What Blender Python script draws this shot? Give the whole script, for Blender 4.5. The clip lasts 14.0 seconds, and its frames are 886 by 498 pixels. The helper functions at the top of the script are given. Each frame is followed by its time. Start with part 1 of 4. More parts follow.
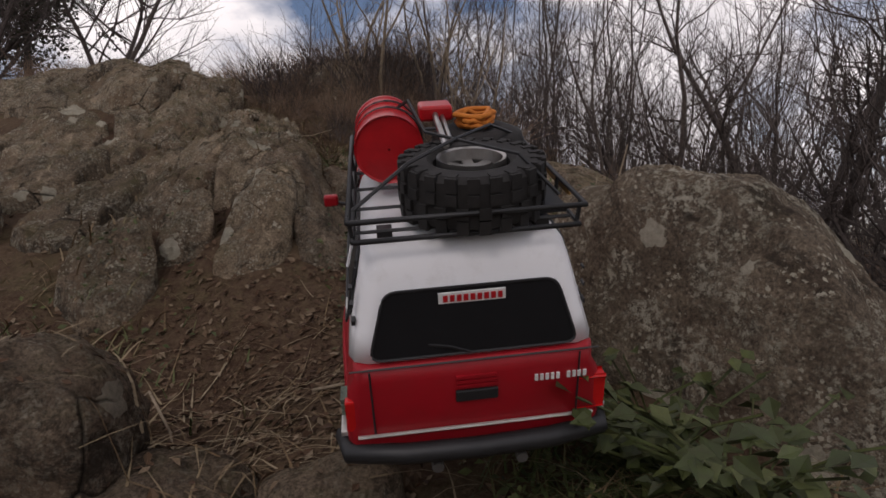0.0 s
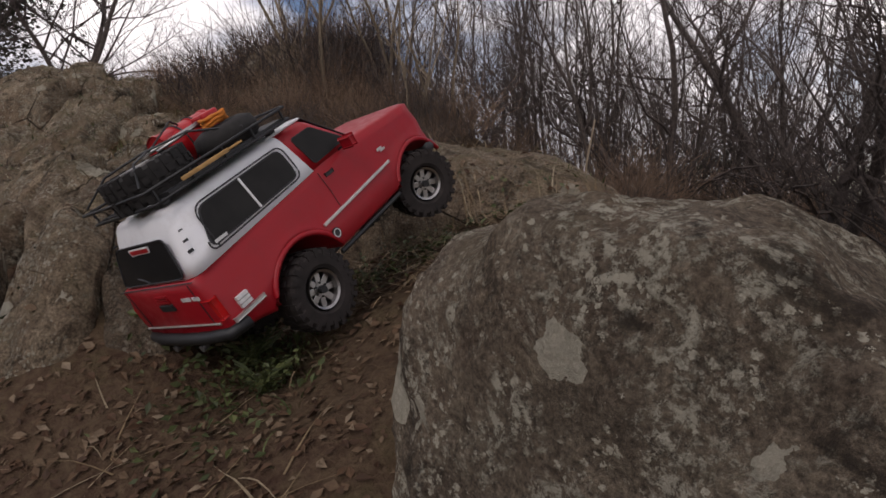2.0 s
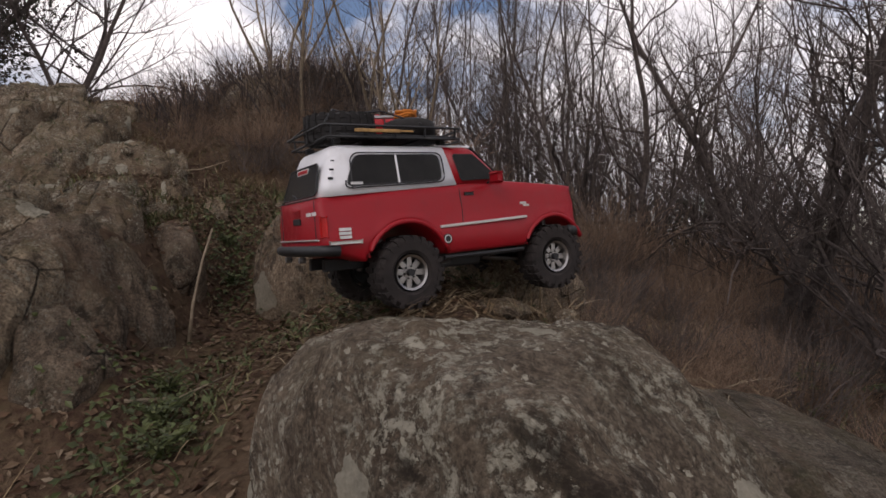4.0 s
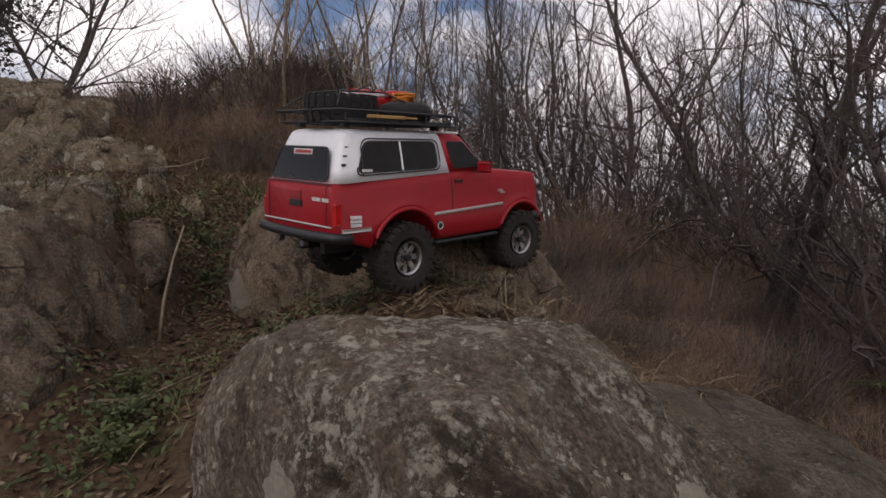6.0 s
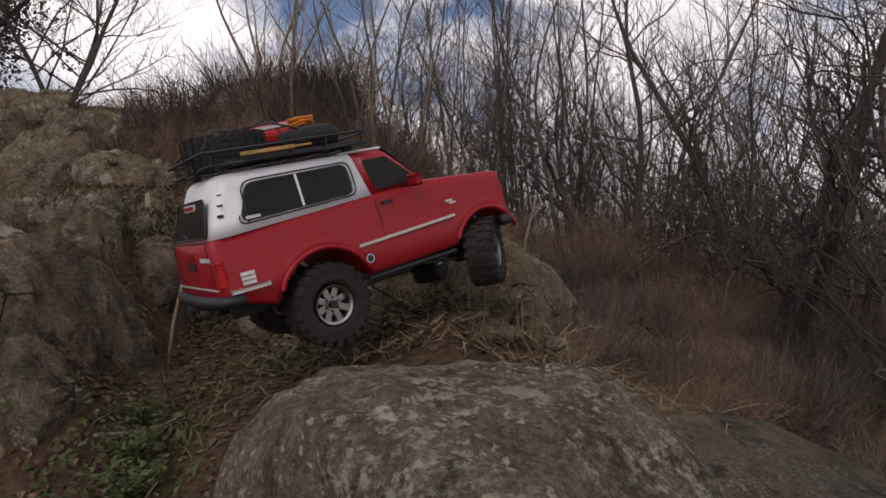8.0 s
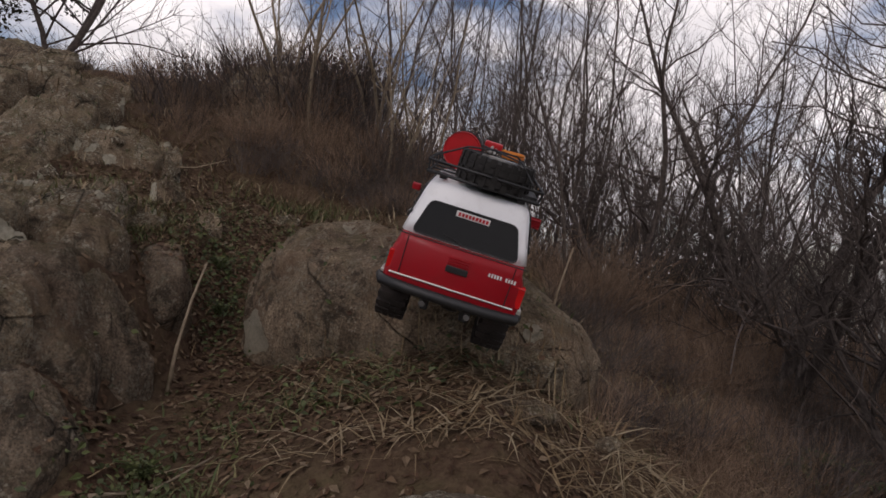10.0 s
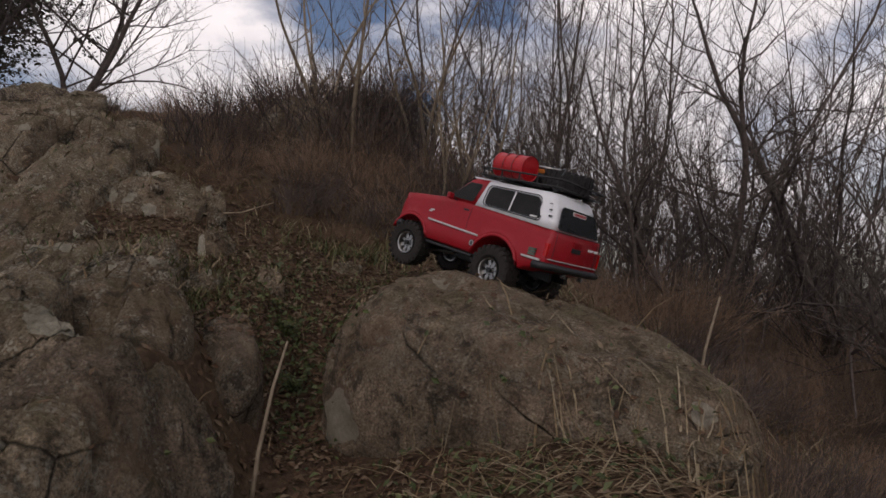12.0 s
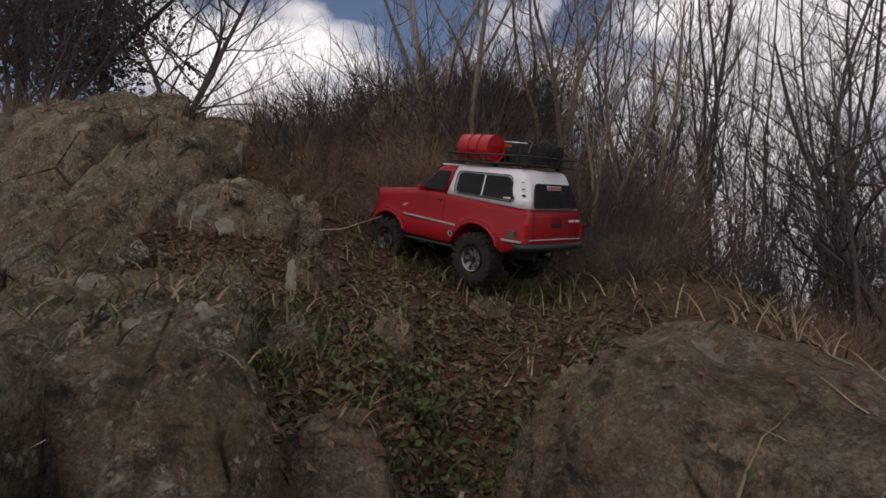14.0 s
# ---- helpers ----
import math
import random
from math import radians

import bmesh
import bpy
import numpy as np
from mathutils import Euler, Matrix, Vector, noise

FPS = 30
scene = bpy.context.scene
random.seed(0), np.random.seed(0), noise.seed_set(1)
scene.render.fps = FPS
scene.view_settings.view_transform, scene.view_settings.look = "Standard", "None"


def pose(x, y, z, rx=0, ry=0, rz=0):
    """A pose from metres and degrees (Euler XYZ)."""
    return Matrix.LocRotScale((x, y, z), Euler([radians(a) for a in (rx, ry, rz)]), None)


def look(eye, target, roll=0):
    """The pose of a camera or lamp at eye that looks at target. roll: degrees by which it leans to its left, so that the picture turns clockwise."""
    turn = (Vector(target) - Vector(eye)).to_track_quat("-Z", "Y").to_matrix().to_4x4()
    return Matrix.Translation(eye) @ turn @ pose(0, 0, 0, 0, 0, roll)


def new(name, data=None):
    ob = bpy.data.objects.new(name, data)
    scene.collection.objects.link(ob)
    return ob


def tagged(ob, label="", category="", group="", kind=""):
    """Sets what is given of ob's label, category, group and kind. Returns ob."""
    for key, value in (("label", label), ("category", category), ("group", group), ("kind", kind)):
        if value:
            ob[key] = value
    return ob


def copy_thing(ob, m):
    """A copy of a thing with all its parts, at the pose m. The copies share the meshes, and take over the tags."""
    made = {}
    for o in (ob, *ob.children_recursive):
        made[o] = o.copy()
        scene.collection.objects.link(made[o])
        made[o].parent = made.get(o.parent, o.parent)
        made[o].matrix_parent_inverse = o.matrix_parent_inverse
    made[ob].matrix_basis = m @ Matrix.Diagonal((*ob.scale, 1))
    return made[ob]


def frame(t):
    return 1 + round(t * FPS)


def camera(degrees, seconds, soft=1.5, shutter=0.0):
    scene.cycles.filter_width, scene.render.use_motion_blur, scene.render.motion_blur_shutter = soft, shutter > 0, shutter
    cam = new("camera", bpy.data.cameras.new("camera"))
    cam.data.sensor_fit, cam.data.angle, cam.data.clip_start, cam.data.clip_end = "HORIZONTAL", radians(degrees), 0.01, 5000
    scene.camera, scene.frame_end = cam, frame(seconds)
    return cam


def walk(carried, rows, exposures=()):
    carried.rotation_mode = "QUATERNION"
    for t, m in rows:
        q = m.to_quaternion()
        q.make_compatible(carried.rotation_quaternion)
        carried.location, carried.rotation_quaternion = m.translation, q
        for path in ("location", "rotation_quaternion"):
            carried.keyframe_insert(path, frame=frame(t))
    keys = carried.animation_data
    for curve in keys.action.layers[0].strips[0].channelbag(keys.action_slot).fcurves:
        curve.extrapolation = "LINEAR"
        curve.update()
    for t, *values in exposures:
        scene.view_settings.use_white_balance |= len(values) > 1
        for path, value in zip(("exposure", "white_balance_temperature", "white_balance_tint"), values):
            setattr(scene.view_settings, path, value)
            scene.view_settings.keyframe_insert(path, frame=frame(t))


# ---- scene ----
cam = camera(74.1, 14.0, soft=1.6)
ROWS = [
    (0.0, -0.000, 0.000, 0.500, 0.00, 0.00, -0.00),
    (0.5, 0.071, 0.123, 0.542, 0.54, 0.19, -0.59),
    (1.0, 0.151, 0.260, 0.578, 2.07, 0.11, 1.94),
    (1.5, 0.203, 0.331, 0.590, 2.24, -1.58, 3.19),
    (2.0, 0.212, 0.402, 0.602, 0.86, -2.19, 5.08),
    (2.5, 0.242, 0.461, 0.648, 0.28, -0.22, 4.43),
    (3.0, 0.332, 0.385, 0.661, 0.26, 0.17, 1.93),
    (5.3, 0.334, 0.410, 0.668, 0.22, 0.15, 2.26),
    (5.5, 0.355, 0.410, 0.654, -0.05, -0.14, 1.83),
    (6.0, 0.369, 0.410, 0.662, -0.56, -0.08, 2.17),
    (6.5, 0.381, 0.393, 0.668, -0.70, -0.07, 1.91),
    (7.0, 0.364, 0.399, 0.664, -0.46, -0.15, 2.41),
    (7.5, 0.333, 0.422, 0.683, -0.12, 0.23, 3.21),
    (8.0, 0.347, 0.434, 0.699, -0.24, 0.39, 2.06),
    (8.2, 0.349, 0.437, 0.699, -0.12, 0.42, 1.78),
    (10.3, 0.211, 0.543, 0.827, -1.82, -0.65, -5.09),
    (10.5, 0.191, 0.559, 0.831, -1.77, -0.42, -5.05),
    (11.0, 0.179, 0.577, 0.879, -2.46, 0.62, -5.20),
    (11.5, 0.143, 0.630, 0.906, -1.70, 0.91, -5.15),
    (12.0, 0.052, 0.748, 0.880, -0.28, 1.13, -2.00),
    (12.5, 0.006, 0.902, 0.906, 3.05, 2.86, -2.97),
    (13.0, -0.042, 1.038, 0.909, 5.55, 3.45, -2.40),
    (13.5, -0.121, 1.184, 0.892, 6.89, 2.53, -1.74),
    (14.0, -0.158, 1.269, 0.903, 7.69, 2.81, -2.05),
]
walk(cam, [(t, pose(x, y, z, 90 + pitch, roll, yaw)) for t, x, y, z, yaw, pitch, roll in ROWS],
     exposures=[(0.0, -0.06, 6600, 19), (1.0, -0.08, 6600, 19), (2.5, 0.26, 6600, 19), (8.0, 0.17, 6600, 19), (10.5, -0.02, 6600, 19), (12.5, -0.13, 6600, 19), (14.0, -0.06, 6600, 19)])

# ---- world and sun ----
SUN_UP, SUN_ROUND = 42, 205
world = bpy.data.worlds.new("sky")
scene.world = world
world.use_nodes = True
wn, wl = world.node_tree.nodes, world.node_tree.links
wn.clear()
w_out = wn.new("ShaderNodeOutputWorld")
w_bg = wn.new("ShaderNodeBackground")
w_sky = wn.new("ShaderNodeTexSky")
w_sky.sky_type, w_sky.sun_disc = "NISHITA", False
w_sky.sun_elevation, w_sky.sun_rotation = radians(SUN_UP), radians(SUN_ROUND)
w_co = wn.new("ShaderNodeTexCoord")
w_map = wn.new("ShaderNodeMapping")
w_map.inputs["Scale"].default_value = (1.0, 1.0, 1.9)
w_map.inputs["Location"].default_value = (0.95, 0.4, 0.2)
w_noise = wn.new("ShaderNodeTexNoise")
w_noise.inputs["Scale"].default_value = 2.6
w_noise.inputs["Detail"].default_value = 9
w_noise.inputs["Roughness"].default_value = 0.55
w_ramp = wn.new("ShaderNodeValToRGB")
w_ramp.color_ramp.elements[0].position, w_ramp.color_ramp.elements[1].position = 0.42, 0.56
w_shade = wn.new("ShaderNodeTexNoise")
w_shade.inputs["Scale"].default_value = 5.0
w_shade.inputs["Detail"].default_value = 6
w_cloud = wn.new("ShaderNodeValToRGB")
w_cloud.color_ramp.elements[0].position, w_cloud.color_ramp.elements[1].position = 0.3, 0.7
w_cloud.color_ramp.elements[0].color, w_cloud.color_ramp.elements[1].color = (8.4, 8.4, 8.6, 1), (14.5, 14.2, 13.8, 1)
w_mix = wn.new("ShaderNodeMix")
w_mix.data_type = "RGBA"
wl.new(w_co.outputs["Generated"], w_map.inputs["Vector"])
wl.new(w_map.outputs[0], w_noise.inputs["Vector"])
wl.new(w_map.outputs[0], w_shade.inputs["Vector"])
wl.new(w_noise.outputs["Fac"], w_ramp.inputs["Fac"])
wl.new(w_shade.outputs["Fac"], w_cloud.inputs["Fac"])
wl.new(w_ramp.outputs["Color"], w_mix.inputs["Factor"])
wl.new(w_sky.outputs["Color"], w_mix.inputs[6])
wl.new(w_cloud.outputs["Color"], w_mix.inputs[7])
wl.new(w_mix.outputs[2], w_bg.inputs["Color"])
w_bg.inputs["Strength"].default_value = 0.08
wl.new(w_bg.outputs[0], w_out.inputs["Surface"])

sun = new("sun", bpy.data.lights.new("sun", "SUN"))
sun.data.energy, sun.data.angle, sun.data.color = 0.6, radians(14), (1.0, 0.96, 0.9)
az = radians(SUN_ROUND)
sun.matrix_world = look((8 * math.sin(az), 8 * math.cos(az), 7.5), (0, 1.5, 0.5))


# ---- materials ----
class Nodes:
    """A small builder for a node material."""

    def __init__(self, name, rough=0.8, metal=0.0, spec=0.3):
        self.mat = bpy.data.materials.new(name)
        self.mat.use_nodes = True
        self.n, self.l = self.mat.node_tree.nodes, self.mat.node_tree.links
        self.b = self.n["Principled BSDF"]
        self.b.inputs["Roughness"].default_value = rough
        self.b.inputs["Metallic"].default_value = metal
        self.b.inputs["Specular IOR Level"].default_value = spec
        self.co = self.n.new("ShaderNodeTexCoord").outputs["Object"]

    def noise(self, scale, detail=4, rough=0.6, warp=0.0):
        k = self.n.new("ShaderNodeTexNoise")
        k.inputs["Scale"].default_value = scale
        k.inputs["Detail"].default_value = detail
        k.inputs["Roughness"].default_value = rough
        k.inputs["Distortion"].default_value = warp
        self.l.new(self.co, k.inputs["Vector"])
        return k.outputs["Fac"]

    def cells(self, scale, feature="F1"):
        k = self.n.new("ShaderNodeTexVoronoi")
        k.feature = feature
        k.inputs["Scale"].default_value = scale
        self.l.new(self.co, k.inputs["Vector"])
        return k.outputs["Distance"]

    def patches(self, scale, reach, keep, warp=0.55):
        """Round scabs: some cells of a warped cell pattern."""
        w = self.n.new("ShaderNodeTexNoise")
        w.inputs["Scale"].default_value = scale * 3
        w.inputs["Detail"].default_value = 4
        self.l.new(self.co, w.inputs["Vector"])
        v = self.n.new("ShaderNodeMix")
        v.data_type = "RGBA"
        v.blend_type = "LINEAR_LIGHT"
        v.inputs["Factor"].default_value = warp / scale
        self.l.new(self.co, v.inputs[6])
        self.l.new(w.outputs["Color"], v.inputs[7])
        k = self.n.new("ShaderNodeTexVoronoi")
        k.inputs["Scale"].default_value = scale
        self.l.new(v.outputs[2], k.inputs["Vector"])
        h = self.n.new("ShaderNodeSeparateColor")
        self.l.new(k.outputs["Color"], h.inputs[0])
        return self.math("MULTIPLY", self.math("LESS_THAN", k.outputs["Distance"], reach), self.math("GREATER_THAN", h.outputs[0], keep))

    def ramp(self, fac, stops):
        k = self.n.new("ShaderNodeValToRGB")
        e = k.color_ramp.elements
        while len(e) < len(stops):
            e.new(0.5)
        for el, (p, c) in zip(e, stops):
            el.position = p
            el.color = (*c, 1) if isinstance(c, tuple) else (c, c, c, 1)
        self.l.new(fac, k.inputs["Fac"])
        return k.outputs["Color"]

    def mix(self, fac, a, b, blend="MIX"):
        k = self.n.new("ShaderNodeMix")
        k.data_type, k.blend_type = "RGBA", blend
        for sock, v in ((k.inputs["Factor"], fac), (k.inputs[6], a), (k.inputs[7], b)):
            if isinstance(v, tuple):
                sock.default_value = (*v, 1)
            elif isinstance(v, (int, float)):
                sock.default_value = v
            else:
                self.l.new(v, sock)
        return k.outputs[2]

    def math(self, op, a, b=0.0):
        k = self.n.new("ShaderNodeMath")
        k.operation = op
        for sock, v in zip(k.inputs, (a, b)):
            if isinstance(v, (int, float)):
                sock.default_value = v
            else:
                self.l.new(v, sock)
        return k.outputs[0]

    def random(self):
        return self.n.new("ShaderNodeObjectInfo").outputs["Random"]

    def island(self):
        return self.n.new("ShaderNodeNewGeometry").outputs["Random Per Island"]

    def up(self):
        g = self.n.new("ShaderNodeNewGeometry")
        s = self.n.new("ShaderNodeSeparateXYZ")
        self.l.new(g.outputs["Normal"], s.inputs[0])
        return s.outputs["Z"]

    def colour(self, c):
        if isinstance(c, tuple):
            self.b.inputs["Base Color"].default_value = (*c, 1)
        else:
            self.l.new(c, self.b.inputs["Base Color"])
        return self

    def gloss(self, r):
        self.l.new(r, self.b.inputs["Roughness"])
        return self

    def bump(self, h, strength=0.5, distance=0.01):
        k = self.n.new("ShaderNodeBump")
        k.inputs["Strength"].default_value = strength
        k.inputs["Distance"].default_value = distance
        self.l.new(h, k.inputs["Height"])
        self.l.new(k.outputs[0], self.b.inputs["Normal"])
        return self


def plain(name, c, rough=0.6, metal=0.0, spec=0.4, vary=0.25, scale=60, bump=0.0):
    m = Nodes(name, rough, metal, spec)
    f = m.noise(scale, 5)
    d = tuple(v * (1 - vary) for v in c)
    m.colour(m.mix(m.ramp(f, ((0.35, 0.0), (0.65, 1.0))), d, c))
    if bump:
        m.bump(f, bump, 0.002)
    return m.mat


def rock_material(name, low, high, lichen, spots, scabs=0.0, moss_on=0.8, split=0.85):
    """Weathered granite: grain, cracks, crusts of lichen, dark algae, moss on top."""
    m = Nodes(name, 0.92, 0, 0.15)
    grain = m.noise(210, 8, 0.78)
    patch = m.noise(20, 10, 0.75)
    base = m.mix(m.ramp(patch, ((0.36, 0.0), (0.64, 1.0))), low, high)
    base = m.mix(1.0, base, m.ramp(grain, ((0.36, 0.3), (0.5, 0.9), (0.64, 1.6))), "MULTIPLY")
    base = m.mix(1.0, base, m.ramp(m.noise(2.6, 8, 0.7, 0.3), ((0.34, 0.6), (0.5, 0.95), (0.66, 1.25))), "MULTIPLY")
    one = m.random()
    base = m.mix(1.0, base, m.ramp(one, ((0.0, (0.78, 0.74, 0.70)), (0.5, (1.0, 0.97, 0.93)), (1.0, (1.22, 1.18, 1.10)))), "MULTIPLY")
    rust = m.ramp(m.noise(5, 6, 0.65, 0.5), ((0.5, 0.0), (0.72, 0.6)))
    base = m.mix(rust, base, (0.15, 0.09, 0.055))
    crust = m.math("MULTIPLY", m.ramp(m.noise(100, 9, 0.8), ((0.49, 0.0), (0.55, 1.0))), m.ramp(m.noise(11, 8, 0.78, 0.6), ((0.48, 0.0), (0.56, 1.0))))
    flakes = m.math("MULTIPLY", m.patches(150, 0.42, 0.55), m.ramp(m.noise(16, 6, 0.75), ((0.5, 0.0), (0.56, 1.0))))
    scab = m.math("MAXIMUM", crust, flakes)
    base = m.mix(m.math("MULTIPLY", scab, spots), base, lichen)
    dark = m.ramp(m.noise(13, 10, 0.8, 0.4), ((0.53, 0.0), (0.6, 1.0)))
    base = m.mix(m.math("MULTIPLY", dark, 0.78), base, tuple(v * 0.28 for v in low))
    if scabs:
        disc = m.math("MAXIMUM", m.patches(6.5, 0.36, 1 - scabs, 0.2), m.patches(17, 0.36, 1 - scabs * .6, 0.25))
        skin = m.mix(m.ramp(m.noise(120, 6, 0.75), ((0.35, 0.0), (0.65, 1.0))), tuple(v * 0.7 for v in lichen), lichen)
        base = m.mix(m.math("MULTIPLY", disc, 0.85), base, skin)
    crack = m.ramp(m.cells(4.5, "DISTANCE_TO_EDGE"), ((0.0, 1.0), (0.014, 0.0)))
    crack = m.math("MULTIPLY", crack, m.ramp(m.noise(4, 3), ((0.48, 0.0), (0.56, split))))
    base = m.mix(crack, base, (0.02, 0.016, 0.012))
    moss = m.math("MULTIPLY", m.ramp(m.noise(9, 8, 0.75), ((0.45, 0.0), (0.6, moss_on))), m.ramp(m.up(), ((0.25, 0.0), (0.85, 1.0))))
    green = m.mix(m.ramp(m.noise(30, 5, 0.7), ((0.4, 0.0), (0.65, 1.0))), (0.085, 0.062, 0.032), (0.095, 0.092, 0.03))
    base = m.mix(moss, base, green)
    m.colour(base)
    h = m.math("ADD", m.math("MULTIPLY", grain, 0.6), m.math("ADD", patch, m.math("MULTIPLY", scab, 0.3)))
    m.bump(m.math("SUBTRACT", h, m.math("MULTIPLY", crack, 1.2)), 1.0, 0.013)
    return m.mat


ROCK_NEAR = rock_material("lichen_granite", (0.125, 0.096, 0.072), (0.32, 0.265, 0.20), (0.60, 0.55, 0.43), 0.9, 0.36, 0.3, 0.0)
ROCK_FAR = rock_material("weathered_granite", (0.12, 0.09, 0.064), (0.34, 0.275, 0.20), (0.50, 0.46, 0.36), 0.7, 0.10, 0.5)
ROCK_PLAIN = rock_material("stained_granite", (0.125, 0.093, 0.068), (0.28, 0.222, 0.165), (0.42, 0.375, 0.29), 0.55, 0.08, 0.5)
ROCK_SMOOTH = rock_material("smooth_granite", (0.13, 0.108, 0.086), (0.27, 0.232, 0.185), (0.42, 0.385, 0.30), 0.5, 0.0, 0.35, 0.0)


def soil_material():
    m = Nodes("soil_and_litter", 0.95, 0, 0.1)
    big = m.noise(3.2, 6, 0.65, 0.4)
    fine = m.noise(70, 6, 0.7)
    c = m.mix(m.ramp(big, ((0.38, 0.0), (0.62, 1.0))), (0.045, 0.022, 0.016), (0.078, 0.05, 0.032))
    c = m.mix(m.ramp(m.noise(6, 6, 0.7), ((0.53, 0.0), (0.68, 0.7))), c, (0.075, 0.066, 0.03))
    c = m.mix(m.ramp(fine, ((0.35, 0.0), (0.72, 0.65))), c, (0.16, 0.115, 0.07))
    m.colour(c)
    m.bump(m.math("ADD", fine, m.noise(22, 4)), 1.0, 0.012)
    return m.mat


SOIL = soil_material()


def leaf_material(name, stops, rough=0.75):
    m = Nodes(name, rough, 0, 0.25)
    c = m.ramp(m.island(), stops)
    m.colour(m.mix(m.ramp(m.noise(120, 3), ((0.3, 0.0), (0.7, 0.5))), c, (0.03, 0.022, 0.012)))
    return m.mat


DRY_LEAF = leaf_material("dry_leaves", ((0.0, (0.05, 0.024, 0.014)), (0.4, (0.095, 0.05, 0.026)), (0.8, (0.15, 0.098, 0.058)), (1.0, (0.24, 0.18, 0.12))))
STRAW = leaf_material("dry_straw", ((0.0, (0.16, 0.1, 0.05)), (0.5, (0.25, 0.18, 0.1)), (1.0, (0.36, 0.29, 0.19))))
GREEN = leaf_material("green_leaves", ((0.0, (0.035, 0.048, 0.016)), (0.6, (0.065, 0.085, 0.026)), (1.0, (0.11, 0.125, 0.042))), 0.5)
GRASS = leaf_material("grass", ((0.0, (0.05, 0.08, 0.022)), (0.5, (0.09, 0.11, 0.035)), (1.0, (0.2, 0.17, 0.08))), 0.6)


def bark_material(name, a, b):
    m = Nodes(name, 0.9, 0, 0.15)
    f = m.noise(45, 6, 0.7)
    c = m.mix(m.ramp(f, ((0.35, 0.0), (0.7, 1.0))), a, b)
    v = m.ramp(m.random(), ((0.0, 0.65), (1.0, 1.25)))
    m.colour(m.mix(1.0, c, v, "MULTIPLY"))
    m.bump(f, 0.6, 0.004)
    return m.mat


BARK = bark_material("grey_bark", (0.06, 0.048, 0.042), (0.145, 0.12, 0.104))
BARK_DARK = bark_material("dark_bark", (0.05, 0.04, 0.036), (0.125, 0.102, 0.09))
TWIG = bark_material("bramble_stems", (0.13, 0.088, 0.062), (0.29, 0.20, 0.138))
CANE = bark_material("pale_dead_stems", (0.17, 0.13, 0.09), (0.3, 0.24, 0.17))


# ---- mesh helpers ----
def link(name, bm, material, parent=None, label="", smooth=True):
    me = bpy.data.meshes.new(name)
    bm.to_mesh(me)
    bm.free()
    if smooth:
        me.shade_smooth()
    me.materials.append(material)
    ob = new(name, me)
    if parent:
        ob.parent = parent
    return tagged(ob, label)


def part(name, bm, material, parent, label="", smooth=False):
    return link(name, bm, material, parent, label, smooth)


def sheet(name, verts, faces, material, parent=None, label="", smooth=False):
    me = bpy.data.meshes.new(name)
    me.from_pydata(verts, [], faces)
    if smooth:
        me.shade_smooth()
    me.materials.append(material)
    ob = new(name, me)
    if parent:
        ob.parent = parent
    return tagged(ob, label)


# ---- the lie of the land ----
LEVEL = 0.5
GX = (-2.4, -1.5, -1.05, -0.7, -0.37, -0.25, -0.1, 0.35, 0.9, 1.6, 4.0)
GY = (-0.5, 0.6, 1.0, 1.3, 1.6, 1.9, 2.3, 2.9, 3.7)
GZ = np.array((
    (-0.47, -0.23, -0.13, -0.04, 0.05, 0.16, 0.33, 0.67, 1.12),
    (-0.48, -0.22, -0.10, 0.00, 0.11, 0.23, 0.41, 0.85, 1.12),
    (-0.48, -0.25, -0.12, 0.00, 0.14, 0.26, 0.44, 0.77, 1.07),
    (-0.47, -0.33, -0.18, 0.00, 0.21, 0.33, 0.42, 0.64, 1.08),
    (-0.46, -0.38, -0.27, 0.07, 0.25, 0.22, 0.36, 0.43, 1.12),
    (-0.44, -0.36, -0.22, 0.02, -0.03, 0.02, 0.30, 0.41, 1.12),
    (-0.42, -0.28, -0.18, -0.08, -0.04, 0.02, 0.29, 0.42, 0.91),
    (-0.43, -0.25, -0.12, 0.07, 0.11, 0.15, 0.28, 0.42, 0.62),
    (-0.42, -0.34, -0.32, -0.29, -0.20, -0.20, -0.14, 0.02, 0.17),
    (-0.50, -0.45, -0.42, -0.41, -0.40, -0.44, -0.39, -0.28, -0.19),
    (-0.80, -0.80, -0.80, -0.80, -0.80, -0.80, -0.78, -0.72, -0.66)))


def lie(x, y):
    """Smooth height of the ground, for arrays."""
    total = 0
    for dx, dy in ((0, 0), (.04, 0), (-.04, 0), (0, .04), (0, -.04)):
        xs, ys = np.clip(x + dx, GX[0], GX[-1]), np.clip(y + dy, GY[0], GY[-1])
        i = np.clip(np.searchsorted(GX, xs) - 1, 0, len(GX) - 2)
        j = np.clip(np.searchsorted(GY, ys) - 1, 0, len(GY) - 2)
        gx, gy = np.array(GX), np.array(GY)
        u, v = (xs - gx[i]) / (gx[i + 1] - gx[i]), (ys - gy[j]) / (gy[j + 1] - gy[j])
        total = total + (GZ[i, j] * (1 - u) * (1 - v) + GZ[i + 1, j] * u * (1 - v) + GZ[i, j + 1] * (1 - u) * v + GZ[i + 1, j + 1] * u * v)
    rise = np.clip((-x - 1.0) / 1.2, 0, 1) * 0.25 * np.clip(y - 4.2, 0, 9)
    return total / 5 + LEVEL + rise


